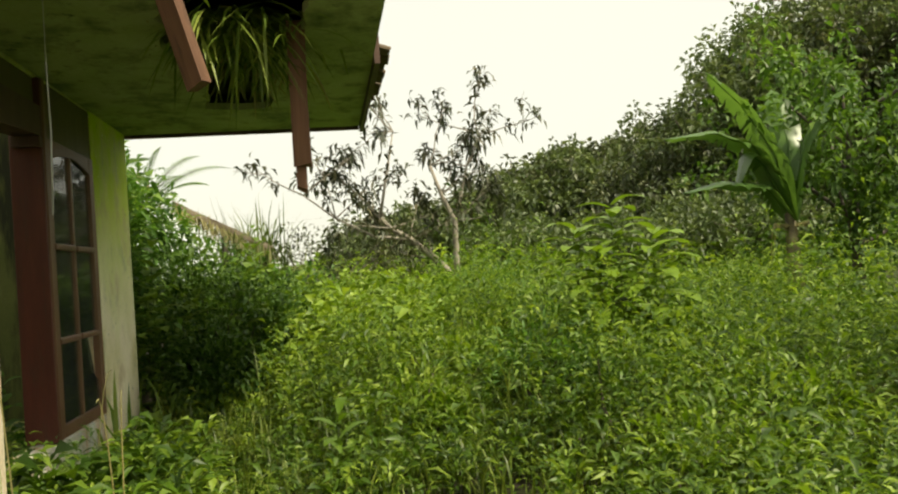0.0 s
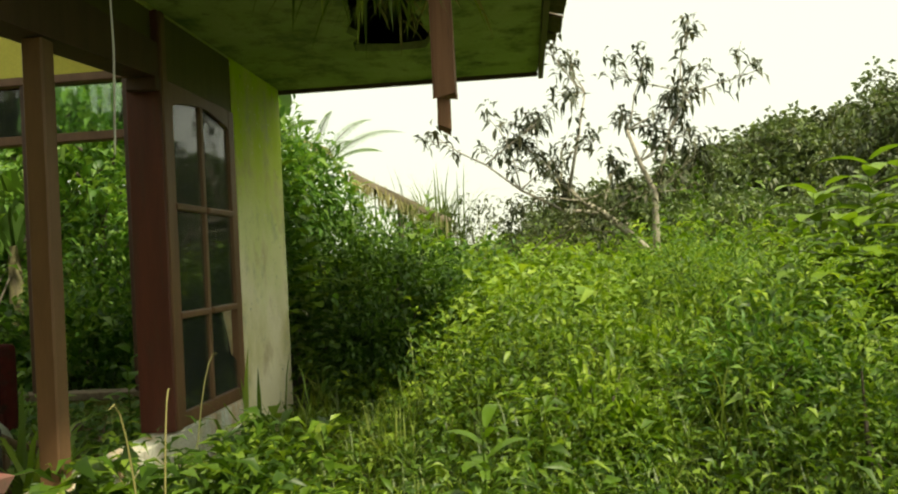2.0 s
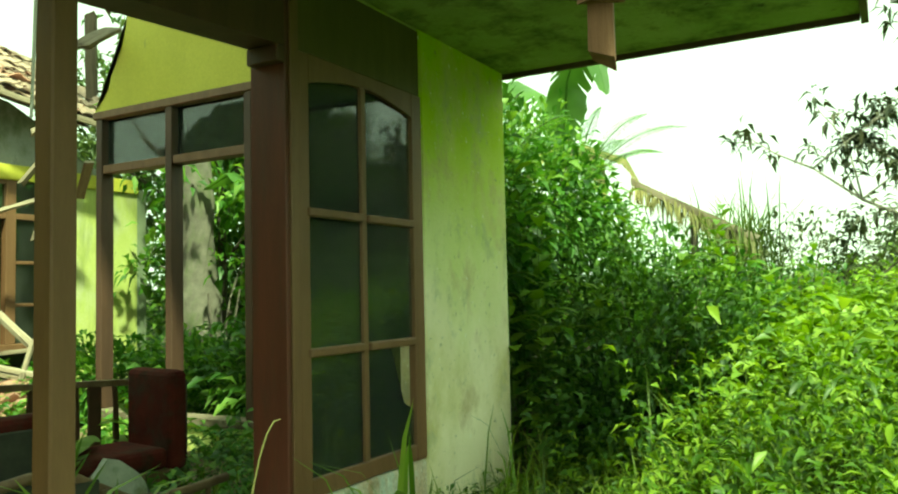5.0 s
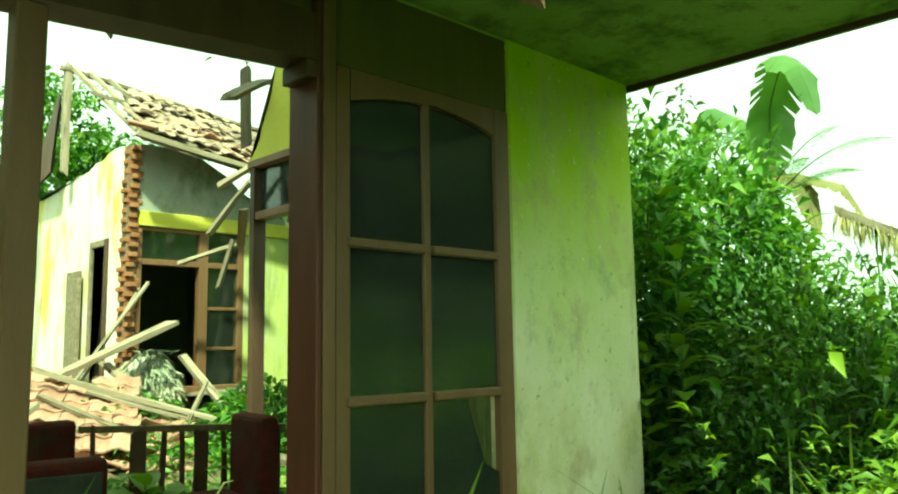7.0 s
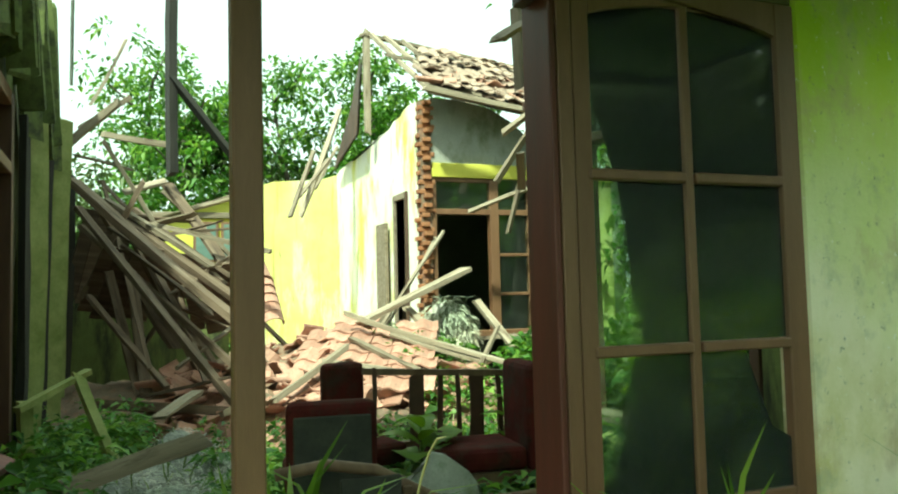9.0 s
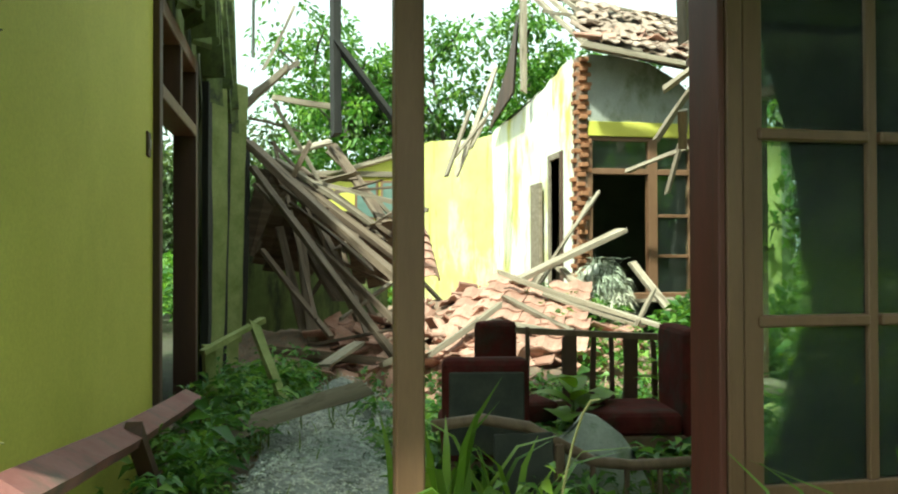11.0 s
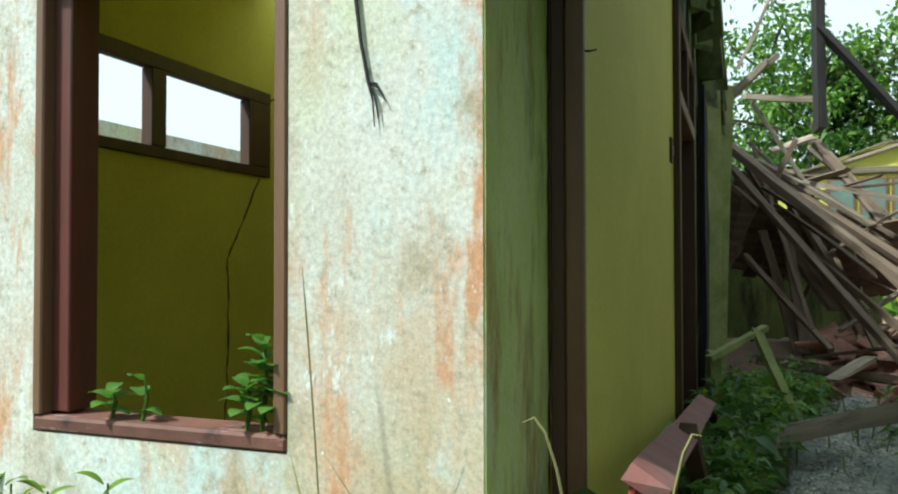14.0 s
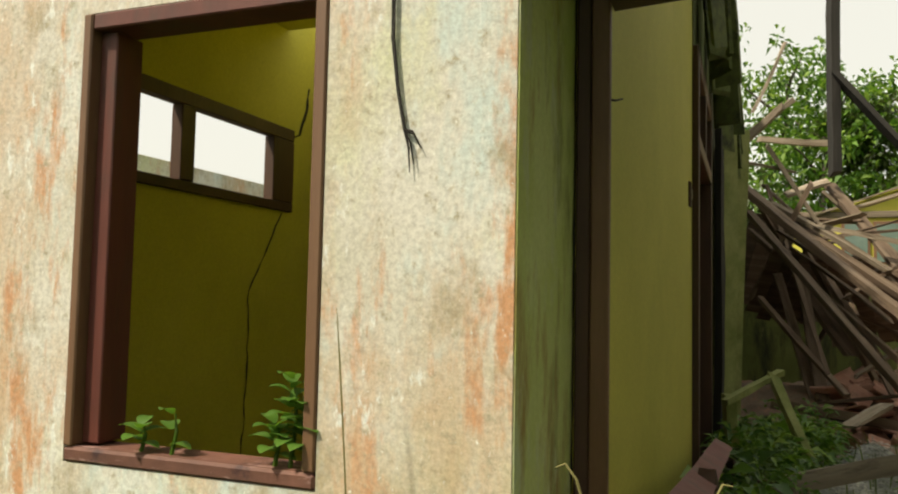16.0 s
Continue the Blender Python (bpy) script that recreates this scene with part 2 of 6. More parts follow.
def whitewash():
    """Old whitewash: green and rust patches, grey mould, flakes, pits and lumps."""
    m, ns, ln = shader("stained_whitewash")
    b = ns["Principled BSDF"]
    col = ramp(ns, ln, noise_node(ns, ln, 1.3, 5), [(.35, (.58, .56, .48)), (.5, (.66, .64, .58)), (.65, (.71, .71, .67))])
    for colour, sc, lo, hi, st in (((.60, .63, .40), 1.0, .50, .68, (1, 1, .6)), ((.50, .42, .28), 1.6, .51, .68, (1, 1, .6)), ((.58, .43, .30), 1.7, .48, .62, (1.2, 1.2, .5)),
                                   ((.58, .31, .17), 2.0, .565, .64, (1.7, 1.7, .42)), ((.58, .66, .64), 2.3, .53, .64, (1.2, 1.2, .5)), ((.34, .28, .17), 3.6, .55, .74, (1, 1, .8)),
                                   ((.76, .78, .75), 9, .60, .66, (1.6, 1.6, .6)), ((.42, .38, .28), 26, .56, .68, (1, 1, .8)), ((.82, .82, .78), 48, .62, .67, (1, 1, .8)), ((.14, .13, .09), 55, .69, .73, (1, 1, .8))):
        f = ramp(ns, ln, noise_node(ns, ln, sc, 7, st, .70), [(lo, (0, 0, 0)), (hi, (1, 1, 1))])
        col = mixed(ns, ln, f, col, colour)
    grain = noise_node(ns, ln, 60, 6, (1, 1, 1), .75)
    col = mixed(ns, ln, .55, col, ramp(ns, ln, grain, [(.32, (.45, .44, .42)), (.6, (1.10, 1.10, 1.08))]), 'MULTIPLY')
    ln.new(col, b.inputs["Base Color"])
    b.inputs["Roughness"].default_value = .92
    cells = ns.new("ShaderNodeTexVoronoi")
    cells.inputs["Scale"].default_value = 34
    tc = ns.new("ShaderNodeTexCoord")
    ln.new(tc.outputs["Object"], cells.inputs["Vector"])
    dots = ramp(ns, ln, cells.outputs["Distance"], [(.10, (1, 1, 1)), (.30, (.35, .35, .35))])
    where = ramp(ns, ln, noise_node(ns, ln, 5, 4), [(.52, (.0, .0, .0)), (.66, (1, 1, 1))])
    blisters = mixed(ns, ln, where, (.35, .35, .35), dots)
    lumps = ramp(ns, ln, noise_node(ns, ln, 26, 5, (1, 1, .8), .65), [(.52, (.4, .4, .4)), (.66, (.9, .9, .9))])
    high = mixed(ns, ln, .30, mixed(ns, ln, .5, lumps, blisters), grain)
    bump(ns, ln, high, .32, .008, b)
    return m


PLASTER_FRONT = whitewash()
MOSS_PLASTER = surface("mossy_plaster", [(.3, (.54, .62, .16)), (.7, (.70, .74, .34))], 2.0,
                       [((.24, .24, .07), 3.0, .55, .72, (1.4, 1.4, .5)), ((.40, .25, .08), 3.4, .54, .68, (1.4, 1.4, .4)), ((.62, .66, .40), 4, .54, .66, (1.2, 1.2, .5))], .9, 50, .7, .006)
PAINT_PALE = surface("pale_yellow_paint", [(.35, (.82, .81, .66)), (.65, (.85, .84, .75))], .9,
                     [((.66, .64, .14), 1.1, .50, .60, (1, 1, .4)), ((.42, .42, .16), 5, .58, .74, (1.4, 1.4, .2)), ((.25, .24, .14), 9, .64, .74, (1.6, 1.6, .25))], .85, 45, .4, .004)
PAINT_STREAKED = surface("rain_streaked_yellow_paint", [(.3, (.66, .62, .16)), (.7, (.76, .73, .32))], 1.1,
                         [((.80, .78, .56), 1.8, .50, .64, (1.2, 1.2, .35)), ((.40, .37, .10), 4, .54, .70, (2.2, 2.2, .15)), ((.22, .20, .09), 9, .62, .72, (1.5, 1.5, .25))], .85, 45, .4, .004)
CONCRETE = surface("grey_concrete", [(.3, (.26, .27, .24)), (.7, (.40, .40, .36))], 2.2,
                   [((.15, .17, .09), 3.5, .5, .72, (1, 1, .6)), ((.06, .06, .05), 6, .62, .8, (1, 1, .5))], .9, 40, .7, .006)
CEMENT_PALE = surface("pale_crumbling_cement", [(.3, (.40, .42, .37)), (.7, (.60, .62, .56))], 4, [((.24, .28, .16), 5, .52, .7, (1, 1, 1)), ((.15, .14, .11), 14, .6, .7, (1, 1, 1))], .95, 60, .9, .008)
SOFFIT = surface("mossy_soffit_plaster", [(.3, (.29, .34, .14)), (.7, (.42, .45, .24))], 2.4,
                 [((.10, .13, .05), 3.5, .48, .68, (1, 1, 1)), ((.045, .05, .03), 8, .62, .74, (1, 1, 1))], .9, 40, .6, .005)
WOOD_RED = surface("dark_red_painted_wood", [(.3, (.085, .022, .016)), (.7, (.15, .038, .026))], 3,
                   [((.07, .035, .025), 5, .5, .75, (2, 2, .4))], .55, 45, .4, .002, (3, 3, .4))
WOOD_BROWN = surface("pinkish_brown_painted_wood", [(.3, (.15, .075, .038)), (.7, (.21, .112, .06))], 3,
                     [((.15, .08, .045), 5, .55, .75, (2, 2, .4))], .55, 45, .4, .002, (3, 3, .4))
WOOD_DARK = surface("dark_brown_painted_wood", [(.3, (.055, .028, .02)), (.7, (.10, .05, .032))], 3, (), .6, 45, .4, .002, (3, 3, .4))
TIMBER = surface("grey_weathered_timber", [(.25, (.22, .17, .12)), (.55, (.38, .31, .23)), (.8, (.52, .46, .37))], 4,
                 [((.13, .09, .06), 6, .55, .72, (.4, 3, 3))], .85, 30, .7, .004, (.25, 5, 5), vary=.75)
TIMBER_BROWN = surface("brown_weathered_timber", [(.25, (.10, .062, .042)), (.55, (.21, .145, .10)), (.8, (.36, .28, .21))], 4,
                       [((.07, .045, .03), 6, .55, .72, (.4, 3, 3))], .85, 30, .7, .004, (.25, 5, 5), vary=.8)
# Olive board with the shade under the eave put into its colour.
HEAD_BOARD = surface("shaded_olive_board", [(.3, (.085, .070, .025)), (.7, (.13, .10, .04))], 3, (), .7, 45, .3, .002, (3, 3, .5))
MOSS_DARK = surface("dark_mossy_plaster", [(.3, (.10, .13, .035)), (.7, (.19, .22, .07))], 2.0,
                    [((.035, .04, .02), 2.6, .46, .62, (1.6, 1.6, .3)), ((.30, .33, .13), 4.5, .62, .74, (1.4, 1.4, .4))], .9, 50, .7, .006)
TIMBER_RED = surface("reddish_rotten_rafter", [(.25, (.13, .06, .035)), (.6, (.24, .12, .07)), (.85, (.36, .23, .15))], 4, [((.07, .035, .022), 6, .55, .72, (.4, 3, 3))], .85, 30, .7, .004, (.25, 5, 5), vary=.4)
TILE_MOSS = surface("dark_mossy_roof_tile", [(.3, (.09, .062, .04)), (.7, (.19, .14, .09))], 5, [((.07, .08, .03), 7, .5, .7, (1, 1, 1))], .9, 50, .5, .003)
TIMBER_BLACK = surface("black_timber", [(.3, (.012, .011, .010)), (.7, (.03, .027, .022))], 4, (), .9, 30, .6, .004, (.3, 4, 4))
TILE = surface("fired_clay_tile", [(.3, (.46, .22, .16)), (.7, (.62, .38, .30))], 5,
               [((.20, .11, .08), 7, .55, .72, (1, 1, 1)), ((.58, .42, .34), 9, .62, .75, (1, 1, 1))], .85, 50, .5, .003, vary=.55)
TILE_OLD = surface("weathered_roof_tile", [(.3, (.34, .235, .18)), (.7, (.53, .40, .33))], 5,
                   [((.14, .11, .08), 7, .5, .7, (1, 1, 1))], .9, 50, .5, .003, vary=.6)
BRICK = surface("red_brick", [(.3, (.32, .13, .06)), (.7, (.46, .22, .11))], 6, [((.2, .11, .06), 11, .55, .75, (1, 1, 1))], .9, 45, .8, .006, vary=.45)
SOIL = surface("dark_soil", [(.3, (.035, .03, .018)), (.7, (.075, .062, .035))], 2, [((.05, .065, .02), 3, .45, .65, (1, 1, 1))], .95, 25, .8, .02)
RUBBLE = surface("earth_and_rubble", [(.3, (.16, .11, .075)), (.7, (.30, .22, .16))], 3, [((.30, .13, .08), 6, .5, .7, (1, 1, 1))], .95, 30, .9, .02)
# Near weeds darker, field copy brighter: shade and sun put into the leaf colour.
LEAF_WEED = leaf_material("weed_leaf", (.040, .09, .010), (.11, .21, .022), (.30, .42, .065), .45)
LEAF_FIELD = leaf_material("sunny_weed_leaf", (.095, .185, .015), (.205, .345, .034), (.41, .54, .10), .5)
LEAF_BUSH = leaf_material("dark_bush_leaf", (.044, .10, .018), (.09, .19, .032), (.19, .32, .065), .42, .55)
LEAF_SIDE = leaf_material("lush_side_leaf", (.055, .14, .028), (.125, .27, .05), (.29, .45, .11), .48)
LEAF_LUSH = leaf_material("fresh_herb_leaf", (.10, .19, .02), (.19, .31, .035), (.32, .44, .07), .4)
LEAF_TREE = leaf_material("tree_leaf", (.07, .105, .045), (.125, .175, .075), (.20, .26, .12), .35)
LEAF_DULL = leaf_material("dull_shrub_leaf", (.045, .065, .03), (.085, .105, .05), (.15, .165, .09), .25)
LEAF_BANANA = leaf_material("banana_leaf", (.10, .20, .05), (.14, .26, .07), (.20, .32, .10), .4, .35)
GRASS = leaf_material("grass_blade", (.08, .13, .02), (.15, .22, .03), (.30, .36, .09), .4)
BARK = surface("pale_bark", [(.3, (.22, .19, .15)), (.7, (.42, .38, .32))], 8, (), .9, 40, .8, .004)
BARK_GREY = surface("grey_bark", [(.3, (.09, .08, .065)), (.7, (.19, .17, .14))], 6, [((.10, .12, .05), 4, .5, .7, (1, 1, .5))], .9, 40, .8, .006)
BARK_DARK = surface("dark_bark", [(.3, (.05, .04, .03)), (.7, (.12, .10, .08))], 8, (), .9, 40, .8, .006)
CLOTH = surface("worn_red_upholstery", [(.3, (.05, .010, .010)), (.7, (.10, .020, .018))], 6, [((.05, .035, .028), 5, .48, .66, (1, 1, 1)), ((.03, .02, .015), 9, .55, .7, (1, 1, 1))], .95, 90, .5, .003)
CLOTH.node_tree.nodes["Principled BSDF"].inputs["Specular IOR Level"].default_value = .12
CLOTH_BACK = surface("grimy_dark_backing_cloth", [(.3, (.03, .035, .03)), (.7, (.07, .07, .055))], 6, (), .95, 70, .5, .003)
WOOD_CHAIR = surface("dull_brown_chair_wood", [(.3, (.10, .06, .035)), (.7, (.20, .13, .08))], 5, (), .6, 45, .4, .002, (3, 3, .5))
MAT_FIBRE = surface("grey_fibrous_matting", [(.3, (.30, .30, .29)), (.7, (.55, .55, .53))], 6, [((.14, .14, .12), 9, .5, .68, (1, 1, 1))], .95, 55, 1.0, .02)
FIBRE_WHITE = surface("white_shredded_fibre", [(.3, (.50, .48, .42)), (.7, (.75, .73, .66))], 8, (), .95, 55, .8, .01)
# Green brightened in place of window light in the enclosed rooms.
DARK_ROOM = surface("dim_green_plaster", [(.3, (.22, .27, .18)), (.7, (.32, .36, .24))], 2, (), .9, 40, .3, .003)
PLASTIC = surface("cream_plastic", [(.3, (.35, .31, .22)), (.7, (.42, .38, .28))], 5, (), .5, 60, .1, .001)
ROOT = surface("black_root", [(.3, (.012, .01, .009)), (.7, (.03, .025, .02))], 5, (), .8, 60, .3, .001)
WOOD_PLUM = surface("dusty_plum_paint", [(.3, (.20, .06, .05)), (.7, (.29, .13, .12))], 4, [((.12, .09, .07), 6, .5, .7, (1, 1, 1))], .7, 45, .4, .002)
WOOD_SILL = surface("peeling_sill_paint", [(.3, (.10, .04, .028)), (.7, (.20, .085, .06))], 5, [((.42, .26, .24), 9, .56, .66, (.6, 2, 2)), ((.05, .02, .02), 8, .58, .68, (1, 1, 1))], .7, 45, .6, .004)
PAINT_RED = surface("flaking_red_paint", [(.3, (.40, .05, .03)), (.7, (.55, .09, .05))], 6, (), .5, 50, .3, .002)
TIMBER_MOSS = surface("mossy_timber", [(.3, (.19, .22, .06)), (.7, (.34, .36, .14))], 5, (), .9, 40, .5, .003)
STRING = surface("pale_wire", [(.3, (.35, .34, .30)), (.7, (.48, .47, .42))], 9, (), .5, 60, .1, .001)
STRAW = leaf_material("dry_straw", (.20, .17, .07), (.33, .29, .13), (.45, .41, .22), .2, .7)


def pier_material():
    """Yellow-green paint that has washed off towards the foot, with grey mould running down one side."""
    m, ns, ln = shader("washed_pier_paint")
    b = ns["Principled BSDF"]
    top = ramp(ns, ln, noise_node(ns, ln, 1.6, 5), [(.3, (.44, .58, .03)), (.7, (.58, .67, .07))])
    foot = ramp(ns, ln, noise_node(ns, ln, 2.2, 5), [(.3, (.76, .69, .48)), (.7, (.86, .79, .60))])
    tc = ns.new("ShaderNodeTexCoord")
    sp = ns.new("ShaderNodeSeparateXYZ")
    ln.new(tc.outputs["Object"], sp.inputs[0])
    add = ns.new("ShaderNodeMath")
    add.operation = 'MULTIPLY_ADD'
    add.inputs[1].default_value = 1.6
    ln.new(noise_node(ns, ln, 1.3, 5, (1, 1, .6)), add.inputs[0])
    ln.new(sp.outputs[2], add.inputs[2])
    mr = ns.new("ShaderNodeMapRange")
    mr.inputs[1].default_value, mr.inputs[2].default_value = 1.6, 2.6
    ln.new(add.outputs[0], mr.inputs[0])
    col = mixed(ns, ln, mr.outputs[0], foot, top)
    for colour, sc, lo, hi, st in (((.60, .55, .26), 1.7, .50, .70, (1, 1, .7)), ((.50, .40, .24), 2.3, .55, .72, (1, 1, .7)), ((.40, .41, .28), 3.4, .56, .74, (1, 1, .8)),
                                   ((.26, .27, .18), 22, .60, .70, (1, 1, 1)), ((.10, .11, .06), 34, .68, .73, (1, 1, 1)), ((.84, .82, .72), 27, .62, .68, (1, 1, 1))):
        f = ramp(ns, ln, noise_node(ns, ln, sc, 6, st, .68), [(lo, (0, 0, 0)), (hi, (1, 1, 1))])
        col = mixed(ns, ln, f, col, colour)
    ln.new(col, b.inputs["Base Color"])
    b.inputs["Roughness"].default_value = .88
    bump(ns, ln, noise_node(ns, ln, 35, 6), .6, .005, b)
    return m


PAINT_PIER = pier_material()


def glass_material(name, tint, dust=0.12):
    m, ns, ln = shader(name)
    b = ns["Principled BSDF"]
    b.inputs["Base Color"].default_value = (.30, .33, .30, 1)
    b.inputs["Roughness"].default_value = .9
    clear = ns.new("ShaderNodeBsdfTransparent")
    clear.inputs[0].default_value = (*tint, 1)
    gloss = ns.new("ShaderNodeBsdfGlossy")
    gloss.inputs["Roughness"].default_value = .03
    fr = ns.new("ShaderNodeFresnel")
    fr.inputs[0].default_value = 1.75
    bmp = ns.new("ShaderNodeBump")
    bmp.inputs["Strength"].default_value = .05
    bmp.inputs["Distance"].default_value = .02
    ln.new(noise_node(ns, ln, 3, 2), bmp.inputs["Height"])
    ln.new(bmp.outputs[0], gloss.inputs["Normal"])
    a = ns.new("ShaderNodeMixShader")
    ln.new(fr.outputs[0], a.inputs[0])
    ln.new(clear.outputs[0], a.inputs[1])
    ln.new(gloss.outputs[0], a.inputs[2])
    d = ns.new("ShaderNodeMixShader")
    dirt = ns.new("ShaderNodeMath")
    dirt.operation = 'MULTIPLY'
    dirt.inputs[1].default_value = dust * 2
    ln.new(noise_node(ns, ln, 5, 5), dirt.inputs[0])
    ln.new(dirt.outputs[0], d.inputs[0])
    ln.new(a.outputs[0], d.inputs[1])
    ln.new(b.outputs[0], d.inputs[2])
    ln.new(d.outputs[0], ns["Material Output"].inputs[0])
    return m


GLASS = glass_material("dusty_window_glass", (.80, .90, .84), .022)

# ---------------------------------------------------------------- ground
def smooth_step(a, b, v):
    f = np.clip((v - a) / (b - a), 0, 1)
    return f * f * (3 - 2 * f)


def lie(x, y):
    """Height of the open ground."""
    x, y = np.asarray(x, float), np.asarray(y, float)
    z = -.38 + .30 * smooth_step(-2.0, 2.2, x) * smooth_step(.5, -2.5, y) + .55 * smooth_step(1.5, 7, x)
    z = z + .12 * np.sin(x * 1.3 + 1) * np.sin(y * 1.1) * smooth_step(-1.5, -3.5, y)
    z = z - .2 * smooth_step(-3.2, -6, y) * smooth_step(0, 4, x)
    r = np.hypot(x - 2, y)
    hill = 9 * smooth_step(20, 46, x * .75 - y * .75) * smooth_step(-.2, .9, -y / np.maximum(r, 1))
    z = z + hill + 1.2 * smooth_step(25, 60, x)
    inside = smooth_step(-2.7, -2.4, x) * smooth_step(2.2, 1.9, x) * smooth_step(-.1, .1, y) * smooth_step(16, 15, y)
    return z * (1 - inside) + (-.25) * inside


axis_x = np.concatenate([-np.geomspace(7, 420, 22)[::-1], np.linspace(-6.6, 12, 94), np.geomspace(12.6, 420, 30)])
axis_y = np.concatenate([-np.geomspace(10, 420, 28)[::-1], np.linspace(-9.6, 14, 110), np.geomspace(14.6, 420, 22)])
gx, gy = np.meshgrid(axis_x, axis_y, indexing='ij')
gv = np.stack([gx, gy, lie(gx, gy) + rng.normal(0, .012, gx.shape) * (np.hypot(gx, gy) < 14)], -1).reshape(-1, 3)
nx, ny = len(axis_x), len(axis_y)
q = (np.arange(nx - 1)[:, None] * ny + np.arange(ny - 1)[None]).ravel()
gt = np.concatenate([np.stack([q, q + ny, q + ny + 1], 1), np.stack([q, q + ny + 1, q + 1], 1)])
ground = tagged(new("ground", raw_mesh("ground", gv, gt, SOIL)), "dark soil with weeds rising to a wooded slope", "ground", kind="structure")

# ---------------------------------------------------------------- house: large structure
def structure(name, bm, material, label, category="wall"):
    return tagged(new(name, mesh_object(name, bm, material)), label, category, kind="structure")


FLOOR_Z = -.18
structure("floor", boxes((-2.46, 1.86, .17, 11.0, -.5, FLOOR_Z)), RUBBLE, "earth-covered floor of the ruined house", "floor")
structure("plinth", boxes((-2.40, .95, .004, .17, -.6, .13), bevel=.01), PLASTER_FRONT, "low plastered kerb under the timber window frames", "kerb")
# corner pier beside the glazed frame
pier = structure("wall_front_pier", boxes((.95, 1.99, .0, .17, -.6, 2.70), bevel=.012), PAINT_PIER,
                 "weathered yellow-green plaster pier with grey stains")
structure("wall_front_top", boxes((-2.40, .95, .02, .17, 2.42, 3.0)), PAINT_WEATHERED, "yellow plaster wall above the frames")
# left room that projects to the front
LR = -.583
structure("wall_room_front", boxes((-8.0, -3.835, LR, LR + .15, -.6, 3.0), (-3.835, -2.983, LR, LR + .15, -.6, .475),
                                   (-3.835, -2.983, LR, LR + .15, 1.82, 3.0), (-2.983, -2.462, LR, LR + .15, -.6, 3.0)),
          PLASTER_FRONT, "whitewashed front wall with rust-red and grey stains")
structure("wall_room_return", slab([(-.430, -.6), (-.430, 3.0), *ragged([(.080, 3.0), (.080, -.6)], .07, .010, 4)], 'x', -2.595, -2.462),
          MOSS_PLASTER, "mossy yellow-green return wall with a crack down its edge")
structure("plaster_return", boxes((-2.4618, -2.457, LR + .004, -.43, -.6, 3.0)), MOSS_PLASTER, "mossy plaster coat round the wall corner")
structure("wall_room_right", slab([(-2.405, .126), (-2.368, .126), (-2.235, 2.07), (-2.405, 2.07)], 'z', -.5, 3.2), PAINT_YELLOW, "plain yellow painted inner wall")
structure("wall_room_inside", boxes((-2.60, -2.41, .13, 2.30, -.5, 3.0)), PAINT_YELLOW, "yellow painted wall inside the front room")
structure("wall_room_left", boxes((-4.76, -4.69, LR + .15, .35, -.5, 2.85), (-4.76, -4.69, 1.93, 2.45, -.5, 2.85), (-4.76, -4.69, .35, 1.93, -.5, 1.50),
                                  (-4.76, -4.69, .35, 1.93, 2.03, 2.85)), PAINT_YELLOW, "dull yellow wall with a high window and a long crack")
structure("wall_room_back", boxes((-4.69, -2.60, 2.30, 2.45, -.5, 2.85)), PAINT_YELLOW, "dull yellow back wall of the front room")
# Stops short of the back wall: the unseen gap is added to brighten the room.
structure("ceiling", boxes((-4.76, -2.60, LR + .15, 1.85, 2.66, 2.72)), PAINT_YELLOW, "stained ceiling of the front room, left open at the back to light it", "ceiling")
structure("floor_room", boxes((-4.69, -2.60, LR + .15, 2.30, -.5, -.15)), CONCRETE, "bare floor of the front room", "floor")
structure("wall_side_far", boxes((-8.0, -7.85, LR + .15, 9.0, -.6, 2.4)), PLASTER_FRONT, "plain plaster side wall")

# right side wall with its row of window lights
structure("wall_side_low", boxes((1.74, 1.89, .17, 3.80, -.5, .02)), MOSS_PLASTER, "low mossy wall under the side window")
# Dark colour in place of yellow paint, as shade on this sunlit end.
structure("wall_side_end", boxes((1.74, 1.89, .17, 1.10, .02, 3.0)), MOSS_DARK, "wall beside the side window, coloured dark to stay dim behind the panes")
gable = slab(ragged([(3.80, 2.63), (3.62, 2.80), (3.45, 3.15), (3.38, 3.42), (3.10, 3.55), (1.10, 3.55)], .1, .03, 8) + [(1.10, 2.63)], 'x', 1.74, 1.89)
structure("wall_side_gable", gable, PAINT_YELLOW, "yellow wall above the side window, broken off at its edge")

# back room with the brick corner
structure("wall_back_left", slab([(6.92, -.4), (6.92, 3.40)] + ragged([(6.92, 3.40), (8.6, 3.25), (11.0, 3.1)], .2, .04, 5)[1:] +
                                 [(11.0, -.4), (7.82, -.4), (7.82, 2.33), (7.25, 2.33), (7.25, -.4)], 'x', 1.83, 1.98), PAINT_PALE,
          "sunlit yellow and white plaster wall with a doorway")
structure("wall_back_front", slab([(1.99, 2.44), (1.99, 3.44), (2.35, 3.44), (2.8, 3.36), (3.15, 3.18), (3.5, 2.86), (4.6, 2.5), (4.6, 2.44)], 'y', 6.80, 6.94),
          CONCRETE, "bare grey cement gable over a yellow band")
